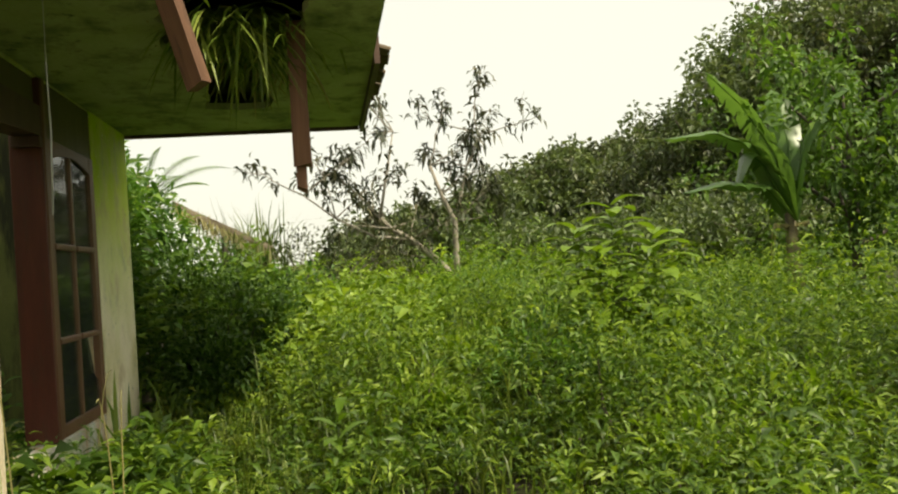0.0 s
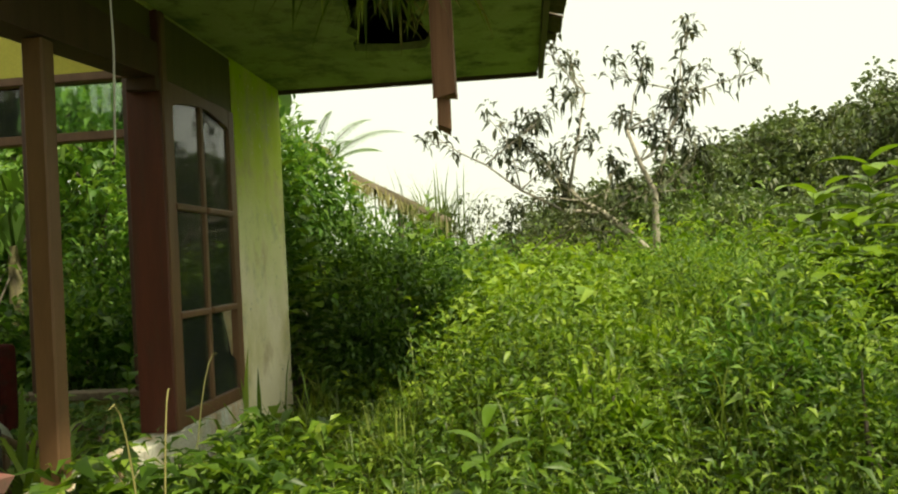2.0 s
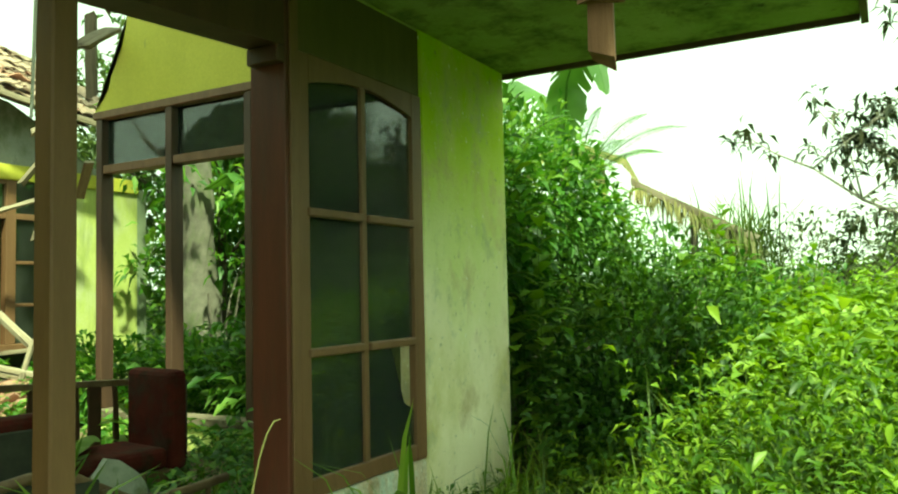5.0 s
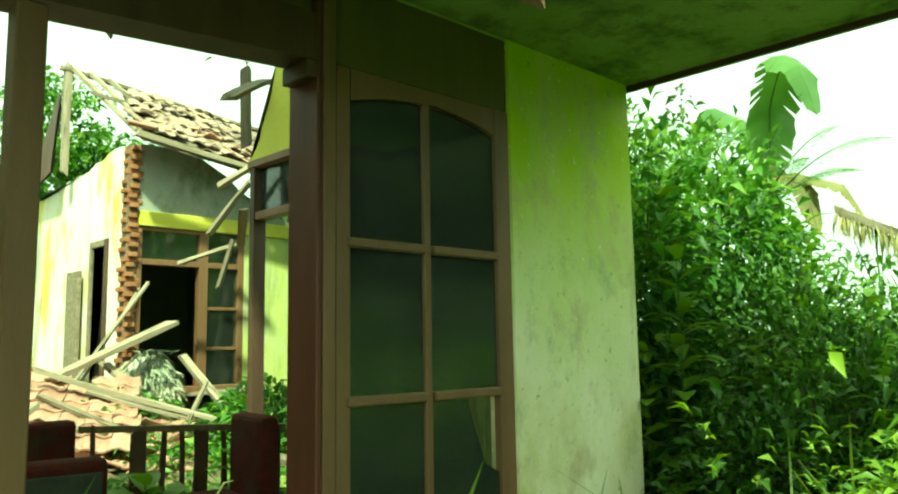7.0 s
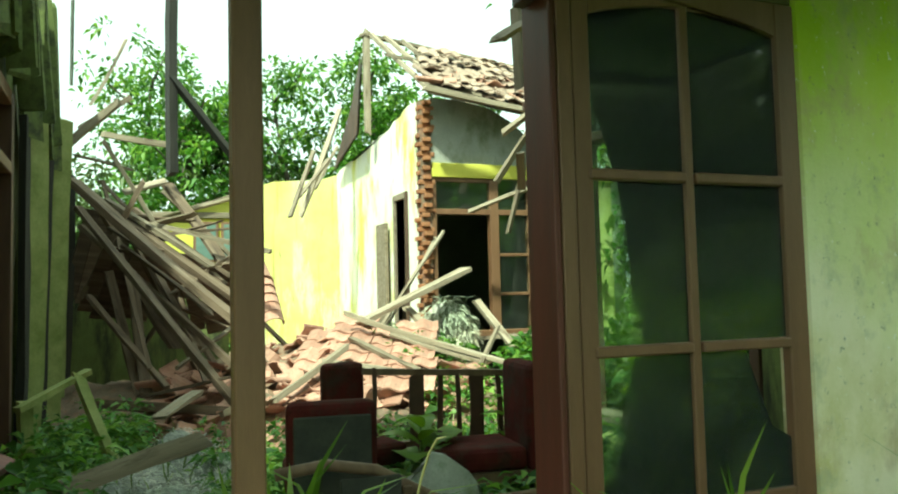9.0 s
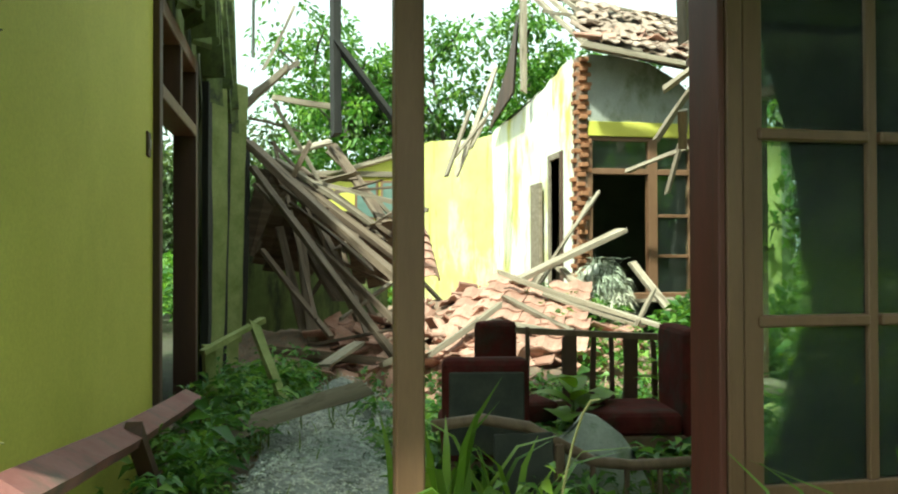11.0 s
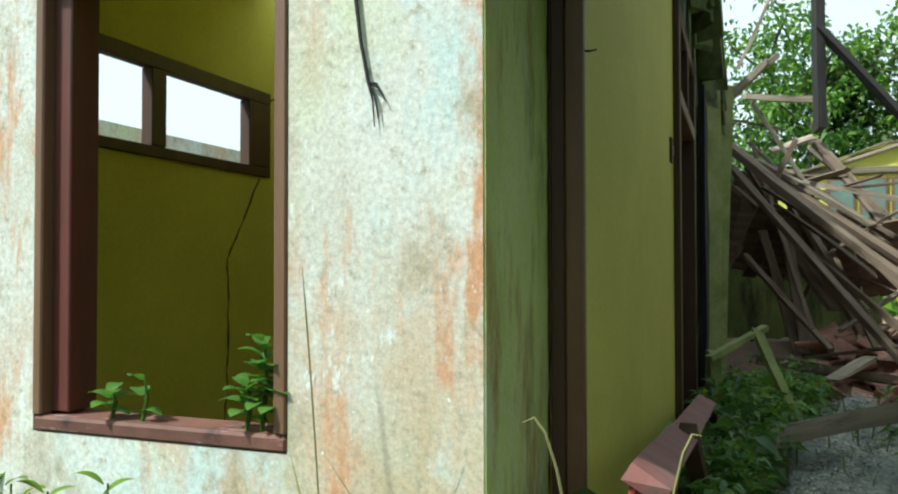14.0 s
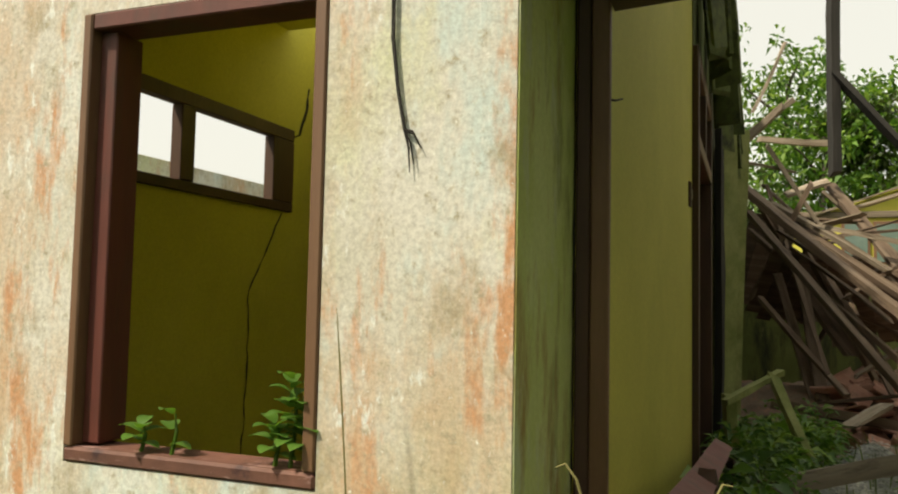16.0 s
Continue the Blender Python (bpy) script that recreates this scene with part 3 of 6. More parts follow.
structure("wall_back_band", boxes((1.99, 4.6, 6.765, 6.80, 2.44, 2.62), bevel=.006), PAINT_YELLOW, "bright yellow band under the cement gable", "trim")
structure("wall_back_right", boxes((3.40, 4.6, 6.80, 6.94, -.5, 2.44)), PAINT_WEATHERED, "plaster wall beside the broken window")
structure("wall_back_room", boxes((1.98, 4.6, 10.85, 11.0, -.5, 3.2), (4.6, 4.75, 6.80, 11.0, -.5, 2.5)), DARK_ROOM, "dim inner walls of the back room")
structure("wall_back_yellow", slab([(.45, -.4), (.45, 2.85)] + ragged([(.45, 2.85), (1.1, 2.98), (1.83, 3.1)], .25, .05, 9)[1:] + [(1.83, -.4)], 'y', 11.0, 11.15),
          PAINT_STREAKED, "sunlit yellow wall with dark streaks")

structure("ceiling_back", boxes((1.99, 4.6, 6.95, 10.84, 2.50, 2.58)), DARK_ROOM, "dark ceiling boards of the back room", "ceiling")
structure("floor_back", boxes((1.99, 4.6, 6.95, 10.84, -.5, -.2)), SOIL, "dark earth floor of the back room", "floor")
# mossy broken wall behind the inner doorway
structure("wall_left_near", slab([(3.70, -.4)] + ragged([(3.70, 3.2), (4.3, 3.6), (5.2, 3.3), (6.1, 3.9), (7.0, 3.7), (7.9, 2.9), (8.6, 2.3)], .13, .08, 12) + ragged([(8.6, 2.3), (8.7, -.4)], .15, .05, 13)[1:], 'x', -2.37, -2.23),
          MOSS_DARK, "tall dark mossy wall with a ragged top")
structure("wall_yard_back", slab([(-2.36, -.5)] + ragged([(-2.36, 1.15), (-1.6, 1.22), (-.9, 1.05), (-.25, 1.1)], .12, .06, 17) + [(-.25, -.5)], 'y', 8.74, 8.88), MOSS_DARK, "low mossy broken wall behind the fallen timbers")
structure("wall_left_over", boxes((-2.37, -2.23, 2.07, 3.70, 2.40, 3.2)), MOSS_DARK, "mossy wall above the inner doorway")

# soffit and eave, with a ragged hole where the roof has rotted
EAVE_Z = 2.43
structure("soffit", slab([(.95, .0), (2.0, .0), (2.0, -2.09)] + ragged([(-1.75, -2.09), (-1.5, -1.7), (-.9, -1.62), (-.15, -1.45), (1.05, -1.32), (1.0, -.85), (-.1, -1.02), (-.7, -.85), (-1.35, -1.0), (-1.9, -1.2), (-2.46, -1.15)], .14, .05, 21)[::1] + [(-2.46, .0)], 'z', EAVE_Z, EAVE_Z + .05),
          SOFFIT, "yellow-green mossy underside of the eave with a rotten hole", "soffit")
structure("fascia", boxes((-.4, 2.03, -2.13, -2.094, 2.38, 2.62), (2.004, 2.035, -2.09, .17, 2.40, 2.58)), WOOD_DARK, "dark rotting fascia board along the eave", "trim")
roof_bm = bmesh.new()
ROOF_RISE = .381
# Pieces run on out of view, sized to shade the gable and inner walls.
for x0, x1, y0, y1 in ((-2.40, -1.20, -.92, 1.8), (-1.196, .32, -1.40, .5), (.324, 2.05, -2.15, 3.2)):
    rv = [roof_bm.verts.new((x, y, 2.62 + (y + 2.16) * ROOF_RISE + dz)) for dz in (0, .04) for x, y in ((x0, y0), (x1, y0 - .02), (x1, y1), (x0, y1))]
    for f in ((0, 1, 2, 3), (7, 6, 5, 4), (0, 4, 5, 1), (1, 5, 6, 2), (2, 6, 7, 3), (3, 7, 4, 0)):
        roof_bm.faces.new([rv[i] for i in f])
front_roof = structure("roof", roof_bm, TILE_MOSS, "old tile roof over the front recess, extended out of view for shade", "roof")

# ---------------------------------------------------------------- joinery
def glazed_frame():
    ob = thing("window_1", "tall brown wooden glazed panel with six arched panes", "window", kind="structure")
    def p(name, label, *rows, bevel=.004, mat=WOOD_BROWN):
        return part(name, boxes(*rows, bevel=bevel), mat, ob, label)
    p("jamb", "dark red painted jamb", (-.150, -.125, -.005, .19, .14, 2.425), mat=WOOD_RED)
    p("jamb_face", "", (-.123, -.068, -.012, .10, .14, 2.425))
    p("stile", "", (-.060, .010, .0, .045, .14, 2.06))
    p("stile", "", (.850, .945, .0, .045, .14, 2.06))
    p("bottom_rail", "", (.012, .848, .002, .043, .14, .22))
    # arched head
    head = [(.012, 2.06), (.012, 1.93)]
    head += [(.012 + .836 * f, 1.93 + .065 * math.sin(math.pi * f) ** .8) for f in np.linspace(.06, .94, 12)]
    head += [(.848, 1.93), (.848, 2.06)]
    part("arched_head", slab(head, 'y', .002, .043), WOOD_BROWN, ob)
    p("muntin", "", (.400, .438, .004, .040, .22, 2.0))
    for z in (.755, 1.365):
        for x0, x1 in ((.012, .398), (.440, .848)):
            p("muntin", "", (x0 - .02 * (x0 < .1), x1, -.012, .036, z - .019, z + .019), bevel=.006)
    p("head_panel", "olive-brown board above the panes, coloured dark for its shade", (-.068, .948, .012, .05, 2.065, 2.425), mat=HEAD_BOARD)
    for x0, x1 in ((.012, .398), (.440, .848)):
        for z0, z1 in ((.22, .735), (.776, 1.345), (1.386, 1.99)):
            if (z0, x0) == (.22, .440):
                g = slab([(x0, z0), (x1, z0), (x1, .40), (x1 - .13, .47), (x1 - .20, z1), (x0, z1)], 'y', .020, .024)
            else:
                g = boxes((x0, x1, .020, .024, z0, z1))
            part("pane", g, GLASS, ob, "dusty reflecting glass").visible_shadow = False
    return ob


glazed_frame()


def opening_frame():
    ob = thing("door_frame", "brown timber frame of a missing double door", "door frame", kind="structure")
    part("post", boxes((-1.191, -1.103, .0, .09, .13, 1.988), bevel=.006), WOOD_BROWN, ob, "pinkish brown post")
    part("head_beam", slab([(-2.35, 1.925), (-.152, 2.055), (-.152, 2.24), (-2.35, 2.24)], 'y', -.004, .16), WOOD_DARK, ob, "dark sagging head beam")
    part("jamb_cap", boxes((-.20, -.152, -.008, .165, 1.98, 2.05), bevel=.004), WOOD_DARK, ob)
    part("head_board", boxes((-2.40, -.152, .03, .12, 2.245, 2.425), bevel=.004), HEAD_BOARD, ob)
    part("jamb", boxes((-2.458, -2.412, .090, .126, -.2, 2.45), bevel=.005), WOOD_DARK, ob, "dark brown jamb")
    part("jamb_stop", boxes((-2.410, -2.352, .084, .124, -.2, 2.45), bevel=.005), WOOD_BROWN, ob, "worn brown jamb face")
    return ob


opening_frame()


def room_window():
    ob = thing("window_2", "dark brown empty window frame with a peeling sill", "window", kind="structure")
    x0, x1, z0, z1, y = -3.833, -2.985, .477, 1.818, LR
    part("stile", boxes((x0, x0 + .034, y - .008, y + .12, z0 + .046, z1), bevel=.005), WOOD_BROWN, ob)
    part("stile", boxes((x1 - .038, x1, y - .008, y + .12, z0 + .046, z1), bevel=.005), WOOD_BROWN, ob)
    part("inner_stile", boxes((x0 + .036, x0 + .10, y + .03, y + .14, z0 + .052, z1 - .05), bevel=.004), WOOD_RED, ob, "deep red inner stop")
    part("sill", boxes((x0, x1, y - .006, y + .13, z0, z0 + .044), bevel=.008), WOOD_SILL, ob, "peeling reddish sill")
    part("head", boxes((x0 + .036, x1 - .040, y - .004, y + .12, z1 - .05, z1), bevel=.005), WOOD_RED, ob)
    return ob


room_window()


def high_window():
    ob = thing("window_3", "high two-light window in a dark brown frame", "window", kind="structure")
    y0, y1, z0, z1 = .352, 1.928, 1.502, 2.028
    x = (-4.735, -4.665)
    part("rail", boxes((*x, y0, y1, z0, z0 + .055), bevel=.004), WOOD_DARK, ob)
    part("rail", boxes((*x, y0, y1, z1 - .075, z1), bevel=.004), WOOD_DARK, ob)
    for a, b in ((y0, y0 + .06), (.862, .97), (1.70, y1)):
        part("stile", boxes((*x, a, b, z0 + .057, z1 - .077), bevel=.004), WOOD_DARK, ob)
    return ob


high_window()


def side_window():
    ob = thing("window_4", "grey-brown wooden window frame with empty lights and transoms", "window", kind="structure")
    x = (1.735, 1.86)
    # Mullions take darker wood than head and transoms: their shade as colour.
    for y in (1.12, 1.98, 2.84, 3.70):
        part("mullion", boxes((*x, y, y + .075, .09, 2.56), bevel=.005), WOOD_DARK, ob)
    part("sill", boxes((1.70, 1.87, 1.11, 3.79, .025, .088), bevel=.006), TIMBER, ob)
    part("head", boxes((1.72, 1.87, 1.10, 3.80, 2.562, 2.628), bevel=.006), WOOD_BROWN, ob)
    for y in (1.197, 2.057, 2.917):
        part("transom", boxes((x[0] + .01, x[1], y, y + .781, 2.09, 2.16), bevel=.005), WOOD_BROWN, ob)
        part("pane", boxes((1.80, 1.804, y, y + .781, 2.162, 2.56)), GLASS, ob, "bluish dusty transom glass").visible_shadow = False
    return ob


side_window()


def inner_door():
    ob = thing("door_1", "dark brown inner door frame with a transom light", "door frame", kind="structure")
    x = (-2.36, -2.20)
    part("jamb", boxes((*x, 2.075, 2.17, -.3, 2.398), bevel=.005), WOOD_DARK, ob)
    part("jamb", boxes((*x, 3.58, 3.69, -.3, 2.398), bevel=.005), WOOD_DARK, ob)
    part("transom_bar", boxes((*x, 2.172, 3.578, 1.84, 1.92), bevel=.005), WOOD_BROWN, ob)
    part("head", boxes((*x, 2.172, 3.578, 2.30, 2.398), bevel=.005), WOOD_BROWN, ob)
    part("mullion", boxes((*x, 2.82, 2.90, 1.922, 2.298), bevel=.004), WOOD_DARK, ob)
    part("leaf", boxes((-2.52, -2.48, 2.1, 3.6, -.2, 1.84), bevel=.004), WOOD_RED, ob, "dark red door leaf")
    return ob


inner_door()
# Ceiling added out of view to block daylight behind the doorway.
structure("ceiling_left", boxes((-4.5, -2.38, 2.46, 8.0, 2.62, 2.68)), DARK_ROOM, "unseen ceiling added to keep the room behind the inner door dark", "ceiling")
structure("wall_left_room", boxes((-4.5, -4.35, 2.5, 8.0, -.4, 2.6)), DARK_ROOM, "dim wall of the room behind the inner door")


def back_window():
    ob = thing("window_5", "reddish brown window frame with dark green panes", "window", kind="structure")
    y = (6.80, 6.90)
    part("stile", boxes((1.99, 2.05, *y, .52, 2.438), bevel=.004), WOOD_BROWN, ob)
    part("mullion", boxes((2.78, 2.90, *y, .52, 2.438), bevel=.004), WOOD_BROWN, ob)
    part("stile", boxes((3.32, 3.40, *y, .52, 2.438), bevel=.004), WOOD_BROWN, ob)
    part("sill", boxes((1.99, 3.40, 6.76, 6.92, .42, .518), bevel=.006), WOOD_BROWN, ob)
    part("transom", boxes((2.052, 2.778, *y, 1.98, 2.05), bevel=.004), WOOD_BROWN, ob)
    part("transom", boxes((2.902, 3.318, *y, 1.98, 2.05), bevel=.004), WOOD_BROWN, ob)
    part("head", boxes((2.052, 2.778, *y, 2.39, 2.438), bevel=.004), WOOD_BROWN, ob)
    for z in (.95, 1.45):
        part("glazing_bar", boxes((2.902, 3.318, 6.82, 6.87, z, z + .04), bevel=.004), WOOD_BROWN, ob)
    for x0, x1, z0, z1 in ((2.052, 2.778, 2.052, 2.388), (2.902, 3.318, 2.052, 2.438), (2.902, 3.318, .52, .948), (2.902, 3.318, .992, 1.448), (2.902, 3.318, 1.492, 1.978)):
        part("pane", boxes((x0, x1, 6.84, 6.844, z0, z1)), GLASS, ob).visible_shadow = False
    return ob


back_window()


def back_door():
    ob = thing("door_2", "leaning grey wooden door frame in the sunlit wall", "door frame", kind="structure")
    part("jamb", boxes((1.80, 1.99, 7.255, 7.33, -.2, 2.32), bevel=.004), WOOD_DARK, ob)
    part("jamb", boxes((1.80, 1.99, 7.74, 7.815, -.2, 2.32), bevel=.004), TIMBER, ob)
    part("head", boxes((1.80, 1.99, 7.332, 7.738, 2.24, 2.32), bevel=.004), TIMBER, ob)
    part("transom_board", boxes((1.86, 1.90, 7.332, 7.738, 1.86, 2.0), bevel=.004), WOOD_RED, ob, "purplish red board")
    return ob


back_door()
thing("loose_door", "old green-grey plank door leaning on the sunlit wall", "door", boxes((1.74, 1.79, 8.0, 8.42, -.1, 1.98), bevel=.006), TIMBER)

# ---------------------------------------------------------------- fallen timbers
HEAP = [
    ((-2.03, 6.5, 2.23), (-0.41, 5.2, 0.65), 0.16, 0.07),
    ((-1.95, 6.2, 1.91), (-0.64, 4.5, 0.08), 0.075, 0.05),
    ((-2.02, 7.0, 2.25), (-0.29, 6.0, 0.84), 0.12, 0.05),
    ((-1.29, 7.0, 1.87), (-0.2, 6.5, 1.04), 0.06, 0.04),
    ((-1.44, 8.0, 2.11), (-0.53, 6.5, 1.14), 0.05, 0.05),
    ((-1.07, 8.0, 2.45), (-0.47, 7.0, 1.36), 0.14, 0.04),
    ((-1.95, 6.8, 1.78), (-0.41, 5.2, 0.2), 0.07, 0.05),
    ((-1.47, 6.2, 1.29), (-1.34, 5.5, 0.13), 0.1, 0.03),
    ((-1.68, 6.4, 1.3), (-1.4, 5.6, 0.12), 0.09, 0.03),
    ((-1.86, 6.2, 1.05), (-1.18, 5.2, 0.22), 0.05, 0.04),
    ((-1.77, 5.0, 0.13), (-0.53, 4.4, 0.04), 0.12, 0.07),
    ((-1.42, 4.9, 0.17), (-0.5, 4.6, 0.36), 0.03, 0.02),
    ((-1.24, 6.4, 1.3), (-0.87, 5.6, 0.52), 0.08, 0.03),
]
HEAP2 = [
    ((-1.09, 5.4, 0.36), (-0.25, 6.2, 0.85), 0.04, 0.03),
    ((-1.28, 4.2, 0.08), (-0.96, 4.6, 0.22), 0.1, 0.03),
    ((-0.83, 4.0, 0.1), (-0.46, 4.2, 0.21), 0.12, 0.05),
    ((-1.55, 7.5, 2.25), (-1.08, 7.8, 2.44), 0.14, 0.03),
    ((-2.02, 7.0, 2.57), (-1.48, 7.4, 2.5), 0.1, 0.03),
    ((-1.76, 7.2, 2.78), (-1.21, 7.2, 1.82), 0.12, 0.05),
    ((-1.99, 7.0, 2.87), (-1.48, 7.2, 3.3), 0.06, 0.06),
    ((-2.09, 7.0, 2.7), (-1.6, 7.0, 3.18), 0.07, 0.07),
    ((-1.91, 7.6, 3.28), (-1.53, 8.0, 4.21), 0.035, 0.035),
    ((-1.83, 9.0, 3.22), (-0.96, 9.0, 3.11), 0.08, 0.08),
    ((-1.88, 1.93, 0.05), (-1.10, 2.46, 0.17), 0.13, 0.10),
    ((-1.1, 8.2, 2.36), (0.03, 8.0, 1.21), 0.07, 0.05),
    ((-0.7, 9.5, 2.28), (0.28, 9.5, 2.59), 0.1, 0.04),
]
FLOOR = [
    ((-0.42, 4.2, 0.14), (0.36, 4.8, 0.52), 0.1, 0.05),
    ((0.73, 5.7, 0.69), (2.18, 6.2, 1.27), 0.15, 0.05),
    ((0.55, 5.6, 0.81), (1.92, 4.7, 0.3), 0.07, 0.05),
    ((0.96, 5.3, 0.6), (1.77, 4.8, 0.3), 0.12, 0.03),
    ((1.39, 6.1, 0.84), (1.54, 5.5, 0.48), 0.08, 0.05),
    ((2.2, 6.0, 0.9), (2.28, 5.2, 0.39), 0.08, 0.05),
    ((2.09, 5.2, 0.63), (1.66, 4.7, 0.29), 0.04, 0.03),
    ((1.03, 6.0, 0.6), (2.09, 6.7, 1.75), 0.03, 0.03),
    ((1.16, 6.1, 0.65), (2.03, 6.8, 1.69), 0.025, 0.025),
    ((1.84, 6.6, 0.42), (3.35, 6.6, 0.46), 0.1, 0.05),
    ((0.53, 5.3, 0.57), (1.04, 4.5, 0.25), 0.05, 0.04),
    ((0.14, 4.9, 0.39), (0.83, 4.5, 0.28), 0.09, 0.03),
    ((0.79, 9.0, 2.15), (1.51, 9.5, 3.87), 0.07, 0.04),
]
HANG = [
    ((0.68, 8.8, 2.36), (1.23, 9.0, 3.02), 0.08, 0.03),
    ((0.54, 8.5, 2.09), (1.08, 9.4, 3.2), 0.06, 0.04),
    ((1.01, 9.0, 2.56), (1.45, 9.4, 3.28), 0.05, 0.03),
    ((2.65, 6.3, 2.34), (2.95, 5.9, 2.94), 0.1, 0.03),
    ((2.28, 6.3, 1.96), (2.88, 6.0, 2.2), 0.07, 0.04),
    ((2.73, 6.2, 1.69), (2.8, 6.0, 2.23), 0.06, 0.04),
    ((2.69, 6.2, 2.9), (2.92, 5.8, 3.11), 0.08, 0.05),
]
BLACK = [
    ((-1.01, 7.77, 2.53), (-1.0, 7.77, 5.19), 0.17, 0.1),
    ((-1.02, 7.7, 3.69), (-0.16, 7.6, 2.54), 0.16, 0.06),
]



def timbers(rows, label, material=TIMBER, group="fallen roof timbers", name="fallen_timber"):
    for i, (a, b, w, h) in enumerate(rows):
        length = (Vector(b) - Vector(a)).length
        thing(name, label, "timber", beam_bm(length, w, h, seed=i + int(1000 * w)), material, group=group, at=aim(a, b, rnd.uniform(-.3, .3)))


timbers(HEAP, "brown weathered roof timber fallen against the mossy wall", TIMBER_BROWN)
timbers(HEAP2, "grey splintered timber in the collapsed heap")
timbers(FLOOR, "bleached broken board lying on tile rubble")
timbers(HANG, "splintered board hanging from the broken wall")
boards = thing("mossy_boards", "mossy rotten eave boards hanging over the inner doorway", "boards")
for k in range(15):
    y = 2.15 + k * .21
    p, q = (-2.16 + rnd.uniform(-.02, .02), y, 3.55), (-2.10 + rnd.uniform(-.03, .05), y + rnd.uniform(-.05, .1), 2.42 - rnd.uniform(0, .35) * (k > 6))
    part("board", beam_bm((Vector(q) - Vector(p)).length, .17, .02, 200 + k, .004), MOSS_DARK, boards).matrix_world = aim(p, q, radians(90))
# Every second strip is black: it paints the dark gap between mossy boards.
for k, (y, z1, w) in enumerate(((3.82, 2.3, .10), (4.02, 2.7, .24), (4.28, 2.4, .12), (4.52, 2.8, .26), (4.86, 2.2, .14), (5.15, 2.6, .30), (5.55, 2.3, .14), (5.9, 2.7, .28), (6.3, 2.0, .12), (6.65, 2.5, .28), (7.2, 2.4, .16))):
    thing("wall_stud", "upright strip against the wall, mossy boards alternating with black for dark gaps", "timber", beam_bm(z1 + .25, w, .05, 230 + k, .006), TIMBER_MOSS if k % 2 else TIMBER_BLACK, group="rotten wall studs", at=aim((-2.17, y, -.25), (-2.16 + .04 * (k % 3), y + .06, z1), radians(90)))
for k in range(13):
    a = Vector((rnd.uniform(-2.0, -.5), rnd.uniform(6.6, 8.2), rnd.uniform(1.4, 2.3)))
    a.z -= .5 * (a.x + 2.0)
    b = a + Vector((rnd.uniform(.3, 1.2), rnd.uniform(-.8, .3), rnd.uniform(-1.0, .3)))
    timbers([(tuple(a), tuple(b), rnd.choice((.05, .07, .10, .16)), rnd.choice((.02, .03, .05)))], "brown splintered board in the collapsed roof heap", TIMBER_BROWN if k % 4 else TIMBER, name="fallen_board")
for k, (c, w, h, r) in enumerate((((-1.35, 6.7, 1.15), 1.1, .9, (-50, 8, 20)), ((-.75, 6.9, .95), .9, .8, (-58, -10, -6)), ((-1.75, 7.4, 1.5), .7, 1.1, (-70, 5, 30)), ((-.35, 7.3, 1.0), .7, .8, (-62, 6, 4)))):
    panel = thing("roof_panel", "dark boarded panel of the collapsed roof", "boards", group="collapsed roof panels", at=pose(*c, *r))
    for j in range(int(w / .15)):
        x = -w / 2 + j * .15
        part("board", boxes((x, x + .142, -h / 2 + rnd.uniform(-.06, .06), h / 2 + rnd.uniform(-.06, .06), -.012 + rnd.uniform(-.004, .004), .012)), TIMBER_BROWN, panel)
LOOSE = [((1.80, 3.62, 3.36), (1.28, 3.35, 3.02), .14, .04), ((-.95, .16, 2.12), (-.86, .16, 2.03), .05, .02), ((1.66, 3.75, 3.5), (1.70, 3.78, 2.75), .09, .05), ((1.70, 3.82, 2.2), (1.95, 4.3, 1.95), .08, .03)]
for k in range(17):
    f = rnd.random()
    g = rnd.random()
    a = Vector((-2.1 + 1.0 * g + rnd.uniform(-.2, .3), rnd.uniform(6.0, 7.6), 2.25 - .9 * g + rnd.uniform(-.5, .25)))
    b = Vector((rnd.uniform(-1.5, .0), rnd.uniform(4.9, 6.3), rnd.uniform(.0, 1.0)))
    if k % 2 == 0:
        b = a + Vector((rnd.uniform(.2, 1.0), rnd.uniform(-.6, .5), rnd.uniform(-.6, .4)))
    if k % 7 == 0:
        a.z, a.x = rnd.uniform(.5, 1.4), a.x - .1
    timbers([(tuple(a), tuple(b), rnd.choice((.04, .05, .07, .11)), rnd.choice((.025, .03, .05)))], "brown splintered batten in the collapsed roof heap", TIMBER_BROWN, name="fallen_batten")
timbers(LOOSE, "splintered board hanging from the broken wall")
timbers(BLACK, "black rotten beam left hanging from the roof", TIMBER_BLACK, "hanging black beams", "hanging_beam")
EAVE = [((-.93, -1.62, 2.75), (-.83, -1.60, 1.55), .055, .04), ((-1.0, -1.63, 2.9), (-.88, -1.61, 1.69), .10, .05), ((-2.0, -1.0, 2.75), (-1.76, -1.2, 1.95), .10, .06),
        ((-2.3, -.2, 2.60), (-.6, -1.9, 2.62), .08, .06), ((-1.4, .1, 2.70), (-1.2, -2.0, 2.6), .08, .06), ((-.75, -.1, 2.65), (-.7, -2.1, 2.6), .08, .06)]
timbers(EAVE, "broken reddish eave rafter hanging over the weeds", TIMBER_RED, "broken eave rafters", "eave_rafter")

